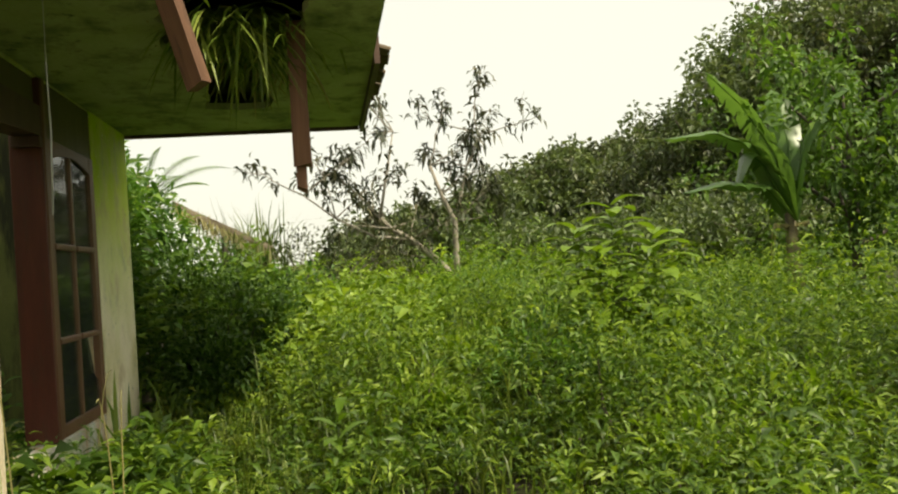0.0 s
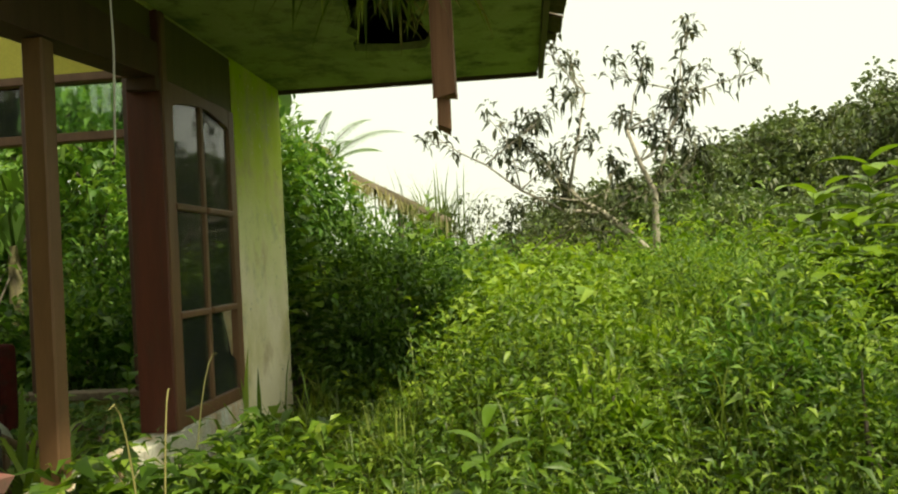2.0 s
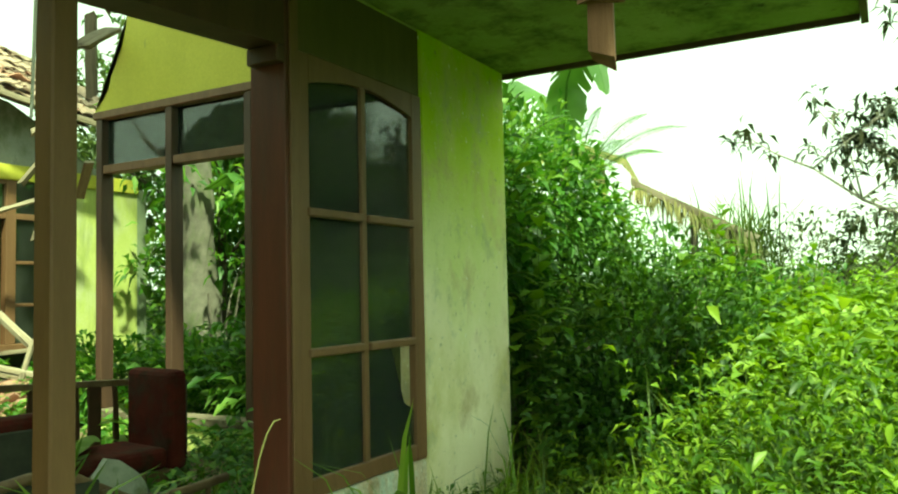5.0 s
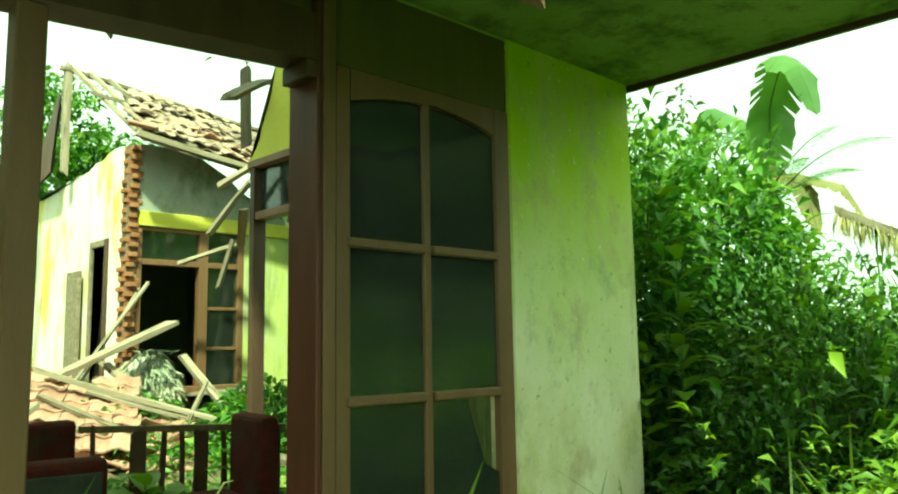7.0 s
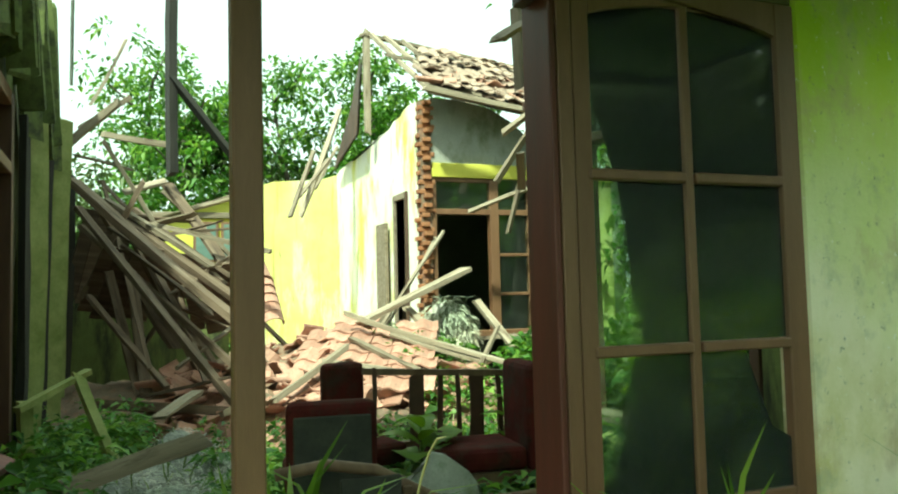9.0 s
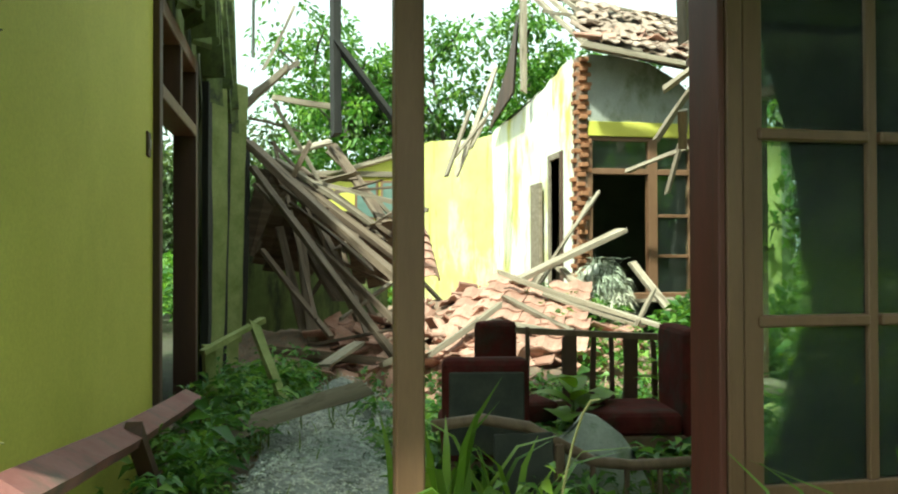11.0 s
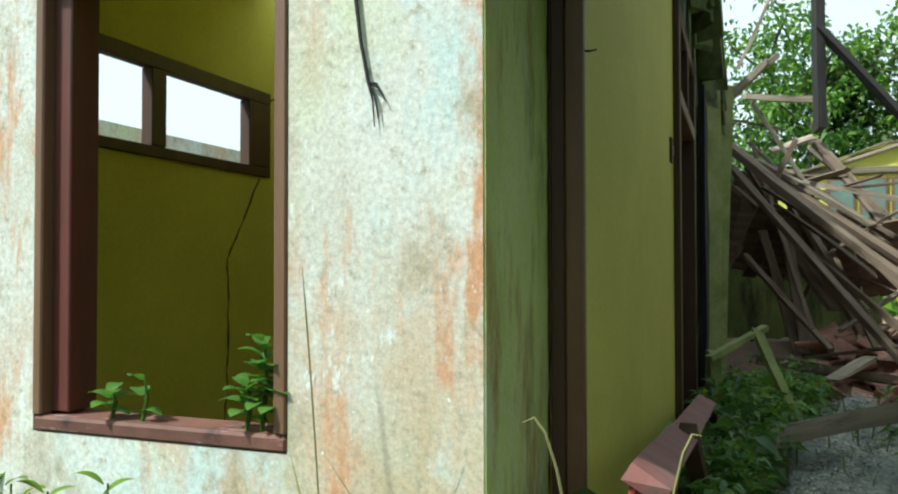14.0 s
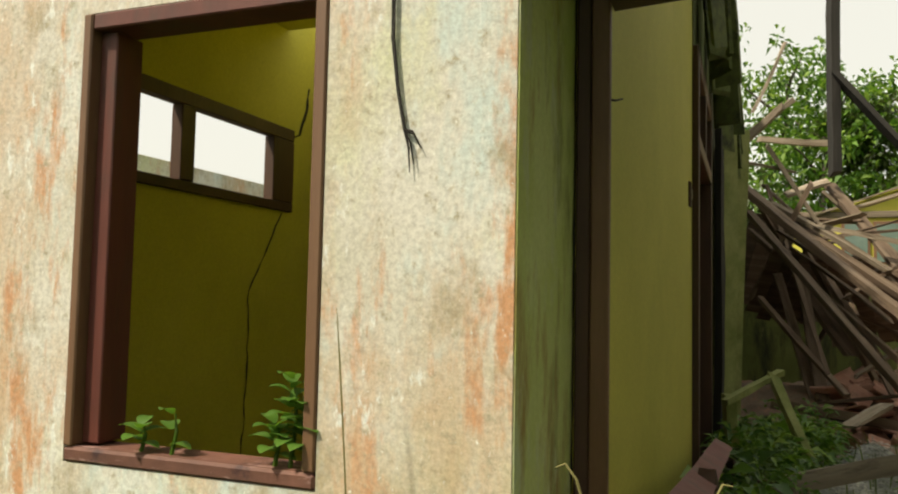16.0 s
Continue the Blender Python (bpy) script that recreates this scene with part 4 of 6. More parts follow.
# ---------------------------------------------------------------- plants
def plants_on(n, x0, x1, y0, y1, keep=None):
    p = np.stack([rng.uniform(x0, x1, n), rng.uniform(y0, y1, n)], 1)
    if keep is not None:
        p = p[keep(p[:, 0], p[:, 1])]
    return np.column_stack([p, lie(p[:, 0], p[:, 1])])


def weed_leaves(roots, height, count, leaf, spread=.16, slim=(.28, .5), rise=(-.25, .8)):
    """Leafy stems: leaves all the way up, pointing out and drooping."""
    n = len(roots)
    h = np.broadcast_to(height, n)
    f = rng.uniform(.15, 1, (n, count)) ** .7
    a = rng.uniform(0, 2 * np.pi, (n, count))
    lean = rng.normal(0, .18, (n, 1, 2))
    r = rng.uniform(.0, spread, (n, count)) * (1.15 - f)
    base = np.empty((n, count, 3))
    base[..., 0] = roots[:, None, 0] + r * np.cos(a) + lean[..., 0] * f * h[:, None]
    base[..., 1] = roots[:, None, 1] + r * np.sin(a) + lean[..., 1] * f * h[:, None]
    base[..., 2] = roots[:, None, 2] + f * h[:, None]
    way = np.stack([np.cos(a), np.sin(a), rng.uniform(*rise, (n, count))], -1)
    L = leaf * rng.uniform(.55, 1.35, (n, count)) * np.where(rng.random((n, 1)) < .12, 1.7, 1.0)
    return leaves(base.reshape(-1, 3), way.reshape(-1, 3), L.ravel(), (L * rng.uniform(*slim, (n, count))).ravel())


def clear_of_path(x, y):
    """Away from the trodden line and the house."""
    t = np.clip((x + 5.6) / 4.2, 0, 1)
    d = np.hypot(x - np.clip(x, -5.6, -1.4), y - (-1.75 - .62 * t))
    house = (x < 2.05) & (y > -.12)
    room = (x < -2.4) & (y > LR - .1)
    return (d > .38) & ~house & ~room


def stuff(name, pair, material, label, category):
    return tagged(new(name, raw_mesh(name, *pair, material)), label, category, kind="stuff")


def swell(p):
    """Uneven growth: hollows and mounds a metre or two across."""
    return np.array([.55 + 1.1 * max(0, .5 + .9 * noise.noise((x * .75, y * .75, 3.0))) for x, y, z in p])


def height_near(p):
    d = np.hypot(p[:, 0] + 3.6, p[:, 1] + 2.0)
    right = 1 + .9 * smooth_step(-2.6, -3.5, p[:, 1])
    right = right * (1 - .55 * (p[:, 0] > -.3) * (p[:, 1] > -1.3) * (p[:, 0] < 2.3))
    return (.16 + .30 * smooth_step(.8, 4.5, d)) * rng.uniform(.6, 1.35, len(p)) * swell(p) * right


near = plants_on(9000, -5.8, 3.5, -7.0, -.15, clear_of_path)
stuff("weeds", weed_leaves(near, height_near(near), 17, .066, .12, (.2, .38), (-.2, 1.3)), LEAF_WEED, "thick bright green broad-leaved weeds", "weeds")
mid = plants_on(6400, 1.5, 10, -9.5, -.6, clear_of_path)
stuff("weeds", weed_leaves(mid, rng.uniform(.25, .5, len(mid)) * swell(mid), 15, .085, .16, (.2, .38), (-.2, 1.2)), LEAF_FIELD, "thick bright green broad-leaved weeds", "weeds")
far = plants_on(3800, 8, 26, -24, 6)
stuff("weeds", weed_leaves(far, rng.uniform(.4, 1.1, len(far)), 12, .20, .5, (.2, .4)), LEAF_FIELD, "far tangle of green weeds", "weeds")
tufts = plants_on(4800, -5.8, 6.5, -7.5, -.1, clear_of_path)
tb = np.repeat(tufts, 7, 0) + np.column_stack([rng.normal(0, .035, (len(tufts) * 7, 2)), np.zeros(len(tufts) * 7)])
stuff("grass", blades(tb, rng.normal(0, 1, tb.shape), rng.uniform(.2, .55, len(tb)), rng.uniform(.006, .013, len(tb))), GRASS, "long arching grass among the weeds", "grass")


def bush(name, label, centres, n, leaf, material, category="bush", stem=True, group="", slim=.42):
    """A shrub: tapered stems and a ragged crown of leaves round the given (centre, radii) lobes."""
    cx, cy = centres[0][0][0], centres[0][0][1]
    z0 = float(lie(cx, cy))
    ob = thing(name, label, category, group=group, at=Matrix.Translation((cx, cy, z0)))
    for c, r in centres:
        for k in range(3):
            bm = bmesh.new()
            tip = Vector(c) + Vector((rnd.uniform(-.6, .6) * r[0], rnd.uniform(-.6, .6) * r[1], rnd.uniform(.2, .8) * r[2])) - Vector((cx, cy, z0))
            foot = Vector((rnd.uniform(-.1, .1), rnd.uniform(-.1, .1), -.05))
            bend = foot.lerp(tip, .5) + Vector((rnd.uniform(-.1, .1), rnd.uniform(-.1, .1), .08))
            add_tube(bm, (foot, bend, tip), (.018, .012, .004), 5)
            part("stem", bm, BARK_DARK, ob)
    bs, ws = [], []
    for c, r in centres:
        k = n // len(centres)
        d = unit(rng.normal(0, 1, (k, 3)))
        clump = unit(rng.normal(0, 1, (26, 3)))
        near_c = (d @ clump.T).max(1)
        rad = (.55 + .5 * np.clip((near_c - .75) * 4, 0, 1)) * rng.uniform(.55, 1.1, k)
        bs.append(np.asarray(c) + d * rad[:, None] * np.asarray(r) - np.array([cx, cy, z0]))
        ws.append(d + rng.normal(0, .5, d.shape) + np.array([0, 0, .05]))
    b, w = np.concatenate(bs), np.concatenate(ws)
    ok = b[:, 2] > .0
    b, w = b[ok], w[ok]
    L = leaf * rng.uniform(.6, 1.4, len(b))
    cr = new("crown", raw_mesh("crown", *leaves(b, w, L, L * slim), material))
    cr.parent = ob
    return ob


bush("bush", "dense dark green bush growing against the house pier", [((2.75, -.75, .35), (.75, .85, .75)), ((3.2, -.35, .75), (.7, .8, .8)), ((2.7, -1.15, .2), (.65, .5, .62)), ((2.2, -.7, .1), (.55, .6, .55)), ((3.9, -.9, .55), (.8, .7, .75))], 17000, .085, LEAF_BUSH)
bush("bush", "dull dark shrub tangled round the fallen roof edge", [((6.7, -1.35, 1.1), (.7, .8, .75)), ((7.1, -2.2, 1.05), (.7, .8, .65)), ((6.4, -.7, 1.0), (.6, .6, .65)), ((7.4, -2.9, 1.3), (.5, .6, .6))], 5200, .10, LEAF_DULL, slim=.32)
# Dark leaves added where the weeds dip into shade.
bush("bush", "low dark green bush added for a dim hollow in the weeds", [((4.6, -2.5, .25), (.7, .55, .5)), ((5.4, -2.9, .3), (.8, .6, .5))], 3800, .085, LEAF_BUSH)
bush("thicket", "lush vine-covered thicket beside the house", [((3.3, 1.0, 1.0), (1.0, .9, 1.35)), ((2.75, .55, 1.4), (.55, .5, 1.25)), ((4.6, .5, .9), (1.2, 1.0, 1.15)), ((5.8, -.2, .7), (1.1, 1.0, .95)), ((3.3, 2.0, .6), (.8, .9, .9)), ((4.4, 1.9, 1.3), (1.2, 1.0, 1.35)), ((5.4, -1.2, .45), (1.0, .9, .75)), ((4.9, 1.0, 1.9), (.9, .8, 1.0)), ((3.9, .5, 1.7), (.8, .7, .8))], 19000, .12, LEAF_SIDE)
bush("thicket", "bright green undergrowth outside the side window", [((2.7, 3.5, .1), (.6, .9, .55)), ((5.8, 3.9, 1.5), (1.2, 1.4, 1.7)), ((5.9, 6.4, 1.4), (1.2, 1.2, 1.8)), ((2.4, 2.2, .2), (.4, 1.0, .6)), ((2.6, 4.8, .1), (.5, 1.0, .5))], 11000, .14, LEAF_SIDE)
for k, (x, y, r) in enumerate(((1.6, -3.4, .75), (2.6, -4.4, .9), (.4, -4.6, .7), (3.6, -3.2, .8), (4.4, -5.4, 1.0), (5.2, -2.2, .8), (.9, -5.8, .9), (6.4, -4.6, 1.0), (-.6, -3.5, .5))):
    z = float(lie(x, y))
    bush("weed_clump", "rounded clump of bright green weeds", [((x, y, z + .22), (r, r, .42 * (1 + .3 * (k % 3)))), ((x + .5 * r, y + .4 * r, z + .15), (.7 * r, .7 * r, .4))], 1900, .065, LEAF_FIELD if k % 2 else LEAF_WEED, group="weed clumps on the slope", slim=.34)
for k, (x, y, r, h) in enumerate(((.2, -3.2, .55, .62), (1.2, -2.6, .5, .55), (2.2, -3.3, .6, .62), (.9, -3.5, .45, .5), (3.0, -2.5, .6, .7), (-.7, -4.4, .55, .55), (1.9, -5.0, .7, .7), (3.4, -4.3, .7, .7), (-1.4, -3.6, .45, .42), (4.6, -3.6, .8, .75), (.0, -2.2, .4, .42), (2.0, -1.9, .5, .55))):
    z = float(lie(x, y))
    bush("weed_clump", "tall mound of long-leaved bright green weeds", [((x, y, z + .25), (r, r, h)), ((x - .4 * r, y - .5 * r, z + .2), (.6 * r, .6 * r, .75 * h))], 1500, .13, LEAF_FIELD if k % 3 else LEAF_SIDE, group="weed clumps on the slope", slim=.20)


def limb(bm, p0, d, length, r0, r1, wander, sides=6, steps=5):
    pts, radii = [Vector(p0)], [r0]
    d = Vector(d).normalized()
    for i in range(steps):
        d = (d + Vector((rnd.uniform(-1, 1), rnd.uniform(-1, 1), rnd.uniform(-.5, .8))) * wander).normalized()
        pts.append(pts[-1] + d * length / steps)
        radii.append(r0 + (r1 - r0) * (i + 1) / steps)
    add_tube(bm, pts, radii, sides)
    return pts, d


def tree(name, label, x, y, height, spread, n, leaf, crown_mat, bark=BARK_DARK, low=.3, trunk_r=.16, limbs=9, group="trees round the ruin", z=None, simple=False):
    z0 = float(lie(x, y)) - .1 if z is None else z
    ob = thing(name, label, "tree", group=group, at=Matrix.Translation((x, y, z0)))
    bm = bmesh.new()
    pts, d = limb(bm, (0, 0, 0), (rnd.uniform(-.1, .1), rnd.uniform(-.1, .1), 1), height * .92, trunk_r, trunk_r * .15, .08, 8, 8)
    ends = [np.array(pts[-1])]
    for k in range(limbs):
        f = low + (1 - low) * (k + .5) / limbs
        i = min(int(f * 8), 7)
        p = pts[i].lerp(pts[i + 1], f * 8 - i)
        a = k * 2.4 + rnd.uniform(-.4, .4)
        reach = spread * (1.0 - .55 * abs(f - .55)) * rnd.uniform(.7, 1.1)
        lp, _ = limb(bm, p, (math.cos(a), math.sin(a), rnd.uniform(.3, .8)), reach, trunk_r * .35, .015, .16, 5, 5)
        ends += [np.array(v) for v in lp[2:]]
    part("trunk", bm, bark, ob, smooth=True)
    ends = np.array(ends)
    dirs = unit(rng.normal(0, 1, (n, 3)))
    clump = rng.normal(0, .30 * spread, (len(ends) * 5, 3)) * np.array([1, 1, .6]) + np.repeat(ends, 5, 0)
    c = clump[rng.integers(0, len(clump), n)]
    b = c + dirs * (rng.uniform(.02, 1, (n, 1)) ** .6) * spread * .17
    L = leaf * rng.uniform(.6, 1.4, n)
    cr = new("crown", raw_mesh("crown", *leaves(b, dirs + rng.normal(0, .4, dirs.shape), L, L * .5, simple=simple), crown_mat))
    cr.parent = ob
    return ob



# ---------------------------------------------------------------- clay tiles
def tile_mesh(name, material):
    """One curved clay pantile, 24 cm wide and 33 cm long, lip down."""
    bm = bmesh.new()
    prof = [(-.12, .0), (-.08, .022), (-.03, .030), (.02, .012), (.06, .002), (.10, .010), (.12, .024)]
    rows = [[[bm.verts.new((x, y, z + dz)) for x, z in prof] for dz in (0, -.016)] for y in (-.165, .165)]
    n = len(prof)
    for i in range(n - 1):
        bm.faces.new((rows[0][0][i], rows[0][0][i + 1], rows[1][0][i + 1], rows[1][0][i]))
        bm.faces.new((rows[0][1][i + 1], rows[0][1][i], rows[1][1][i], rows[1][1][i + 1]))
        bm.faces.new((rows[0][0][i], rows[0][1][i], rows[0][1][i + 1], rows[0][0][i + 1]))
        bm.faces.new((rows[1][0][i + 1], rows[1][1][i + 1], rows[1][1][i], rows[1][0][i]))
    for k in (0, n - 1):
        bm.faces.new((rows[0][0][k], rows[1][0][k], rows[1][1][k], rows[0][1][k]))
    return mesh_object(name, bm, material)


TILE_RED, TILE_GREY, TILE_DARK = tile_mesh("tile", TILE), tile_mesh("tile", TILE_OLD), tile_mesh("tile", TILE_MOSS)


def lay(parent, mesh, m):
    ob = new("tile", mesh)
    ob.parent = parent
    ob.matrix_world = m
    return ob


def tile_field(parent, mesh, origin, along, up, cols, rows, gap=0.0, jitter=.012, seed=3):
    """Tiles in courses on the plane spanned by along and up from origin."""
    r = random.Random(seed)
    a, u = Vector(along).normalized(), Vector(up).normalized()
    n = a.cross(u).normalized()
    basis = Matrix((a, u, n)).transposed().to_4x4()
    for j in range(rows):
        for i in range(cols):
            if r.random() < gap:
                continue
            p = Vector(origin) + a * (i * .215 + r.uniform(-1, 1) * jitter) + u * (j * .255 + r.uniform(-1, 1) * jitter) + n * (.035 + r.uniform(0, 1) * jitter)
            tilt = Matrix.Rotation(radians(-4) + r.uniform(-2, 2) * jitter, 4, 'X') @ Matrix.Rotation(r.uniform(-3, 3) * jitter, 4, 'Z')
            lay(parent, mesh, Matrix.Translation(p) @ basis @ tilt)


# ---------------------------------------------------------------- back room roof
def back_roof():
    ob = thing("roof_back", "half-collapsed roof of the back room with loose clay tiles", "roof", kind="structure")
    deck = bmesh.new()
    a, b, c, d = (1.85, 6.45, 3.46), (3.55, 6.35, 3.18), (4.6, 8.4, 4.36), (2.35, 8.4, 4.62)
    for dz in (0, -.05):
        vs = [deck.verts.new((x, y, z + dz - .02)) for x, y, z in (a, b, c, d)]
        deck.faces.new(vs if dz == 0 else vs[::-1])
    part("batten_deck", deck, TIMBER, ob, "dark battens under the tiles")
    RAFTERS = [((1.66, 8.46, 3.3), (1.66, 8.46, 4.80), .10, .08), ((1.72, 8.44, 4.76), (1.98, 6.9, 3.62), .07, .05), ((1.95, 8.44, 4.74), (2.15, 7.0, 3.72), .07, .05),
               ((2.2, 8.42, 4.70), (2.4, 7.2, 3.9), .06, .05), ((1.6, 8.46, 4.74), (4.6, 8.44, 4.40), .12, .04), ((1.75, 6.3, 3.42), (3.75, 6.25, 3.14), .08, .06), ((1.68, 7.6, 4.2), (3.0, 7.5, 4.0), .05, .04)]
    for i, (p, q, w, h) in enumerate(RAFTERS):
        r = part("rafter", beam_bm((Vector(q) - Vector(p)).length, w, h, i + 40), TIMBER, ob)
        r.matrix_world = aim(p, q)
    sheet = bmesh.new()
    for dz in (0, -.03):
        vs = [sheet.verts.new((x + dz, y, z)) for x, y, z in ((1.62, 8.5, 4.5), (1.60, 8.7, 3.35), (1.72, 10.7, 3.12), (1.7, 9.4, 3.9))]
        sheet.faces.new(vs if dz else vs[::-1])
    part("gable_board", sheet, WOOD_DARK, ob, "dark brown gable boards")
    tile_field(ob, TILE_GREY, (2.05, 6.50, 3.46), (1.7, -.1, -.24), (.45, 1.95, 1.16), 8, 9, .20, .065, 5)
    tile_field(ob, TILE_GREY, (3.60, 7.1, 3.60), (1.7, -.1, -.24), (.45, 1.95, 1.16), 4, 6, .14, .05, 6)
    r = random.Random(77)
    for i in range(26):
        p = Vector((r.uniform(1.85, 3.6), r.uniform(6.35, 7.3), 0))
        p.z = 3.50 + (p.y - 6.45) * .58 - (p.x - 1.85) * .15 + r.uniform(.02, .07)
        lay(ob, TILE_RED if r.random() < .35 else TILE_GREY, Matrix.Translation(p) @ Euler((r.uniform(-.2, .8), r.uniform(-.4, .4), r.uniform(-1.4, 1.4))).to_matrix().to_4x4())
    return ob


back_roof()


def brick_corner():
    ob = thing("brick_corner", "bare red brick corner where the plaster has fallen", "brickwork", kind="structure")
    mesh = mesh_object("brick", boxes((-.105, .105, -.05, .05, -.0265, .0265), bevel=.006), BRICK)
    part("mortar_core", boxes((1.85, 1.985, 6.80, 6.915, -.4, 3.40)), RUBBLE, ob, "crumbling mortar")
    r = random.Random(9)
    for k in range(62):
        z = -.2 + k * .0585
        turn = radians(90) if k % 2 else 0
        m = Matrix.Translation((1.905 + r.uniform(-.022, .022) + (.02 if z > 2 else 0), 6.845 + r.uniform(-.02, .02), z)) @ Matrix.Rotation(turn + r.uniform(-.08, .08), 4, 'Z')
        b = new("brick", mesh)
        b.parent = ob
        b.matrix_world = m
    return ob


brick_corner()

# front eave tiles along the verge and the gutter edge
tile_field(front_roof, TILE_DARK, (1.96, -2.08, 2.69), (1, 0, 0), (0, 3.36, 1.28), 1, 13, 0, .012, 15)
tile_field(front_roof, TILE_DARK, (.44, -2.10, 2.69), (1, 0, 0), (0, 3.36, 1.28), 7, 3, .08, .012, 16)
tile_field(front_roof, TILE_DARK, (-.80, -1.36, 2.97), (1, 0, 0), (0, 3.36, 1.28), 5, 2, .15, .03, 17)

# far house behind the heap
def far_house():
    ob = thing("far_house", "low yellow house gable with a teal window beyond the ruin", "house")
    part("wall", slab([(-1.2, -.4), (-1.2, 2.5), (-.3, 2.85), (1.0, 3.28), (2.4, 2.8), (2.4, -.4)], 'y', 14.0, 14.15), PAINT_YELLOW, ob)
    part("beam", boxes((-1.2, 2.4, 13.93, 13.998, 2.62, 2.74), bevel=.01), TIMBER, ob)
    for x in (-.35, .18, .71):
        w = part("window", boxes((x, x + .48, 13.95, 13.998, 1.75, 2.55), bevel=.01), WOOD_BROWN, ob)
        g = new("pane", mesh_object("pane", boxes((x + .05, x + .43, 13.94, 13.948, 1.80, 2.50)), GLASS_TEAL))
        g.parent = w
    for x in np.arange(-1.2, 2.3, .6):
        r = part("roof_board", beam_bm(.75, .16, .03, int(x * 10) + 30), TIMBER, ob)
        r.matrix_world = aim((x, 13.9, 2.55 + (x + 1.2) * .34 if x < 1 else 3.3 - (x - 1) * .3), (x + .72, 13.9, 2.55 + (x + 1.9) * .34 if x < .5 else 3.25 - (x - .4) * .2))
    return ob


GLASS_TEAL = surface("teal_painted_glass", [(.3, (.12, .18, .16)), (.7, (.19, .26, .23))], 3, (), .2, 40, .1, .001)
far_house()

# ---------------------------------------------------------------- rubble, tile heap and matting on the floor
def heap_z(x, y):
    """Top of the rubble inside the ruin."""
    x, y = np.asarray(x, float), np.asarray(y, float)
    z = .06 + .62 * smooth_step(3.2, 6.2, y) * smooth_step(-1.6, .2, x) + .28 * smooth_step(4.4, 6.0, y) * smooth_step(-.2, -1.6, x)
    z = z + .07 * np.sin(x * 3.1 + y) * np.sin(y * 2.3 + .5) - .3 * smooth_step(7.0, 9.5, y)
    return FLOOR_Z - .05 + np.maximum(z, .0) * smooth_step(2.0, 4.2, y) + .02 * np.sin(x * 7) * np.sin(y * 6)


hx, hy = np.linspace(-2.22, 1.73, 60), np.linspace(.2, 10.9, 120)
HX, HY = np.meshgrid(hx, hy, indexing='ij')
hv = np.stack([HX, HY, heap_z(HX, HY) + rng.normal(0, .018, HX.shape)], -1).reshape(-1, 3)
q = (np.arange(59)[:, None] * 120 + np.arange(119)[None]).ravel()
ht = np.concatenate([np.stack([q, q + 120, q + 121], 1), np.stack([q, q + 121, q + 1], 1)])
tagged(new("rubble", raw_mesh("rubble", hv, ht, RUBBLE)), "earth, plaster and broken tile rubble over the floor", "rubble", kind="stuff")


def tile_heap():
    ob = thing("tile_heap", "fallen heap of red clay roof tiles in the sun", "tile heap")
    tile_field(ob, TILE_RED, (-.08, 4.75, .24), (1.0, -.42, -.10), (.42, 1.0, .34), 6, 7, .07, .022, 31)
    r = random.Random(41)
    for i in range(215):
        x, y = r.uniform(-1.3, 1.65), r.triangular(3.5, 6.7, 5.2)
        if r.random() < .25:
            x, y = r.uniform(-1.0, .3), r.uniform(3.2, 4.6)
        z = float(heap_z(x, y)) + r.uniform(.01, .09)
        lay(ob, TILE_RED, Matrix.Translation((x, y, z)) @ Euler((r.gauss(0, .4), r.gauss(0, .4), r.uniform(-3, 3))).to_matrix().to_4x4() @ Matrix.Diagonal((1, r.choice((1, 1, .6)), 1, 1)))
    return ob


tile_heap()


def ridge_stack():
    """A run of ridge tiles that still lie on one another."""
    ob = thing("ridge_tiles", "stack of curved ridge tiles slipped down the heap", "tiles")
    for i in range(6):
        bm = bmesh.new()
        for k in range(7):
            a0, a1 = math.pi * k / 7, math.pi * (k + 1) / 7
            for (r0, r1) in ((.13, .115),):
                v = [bm.verts.new((math.cos(a) * r_, y, math.sin(a) * r_)) for y in (-.17, .17) for a, r_ in ((a0, r0), (a1, r0), (a1, r1), (a0, r1))]
                for f in ((0, 1, 2, 3), (7, 6, 5, 4), (0, 4, 5, 1), (1, 5, 6, 2), (2, 6, 7, 3), (3, 7, 4, 0)):
                    bm.faces.new([v[j] for j in f])
        t = part("tile", bm, TILE, ob)
        t.matrix_world = pose(-.12 + .015 * i, 6.9 - .06 * i, 1.25 - .085 * i, 38 + 3 * i, 0, 12)
    return ob


ridge_stack()


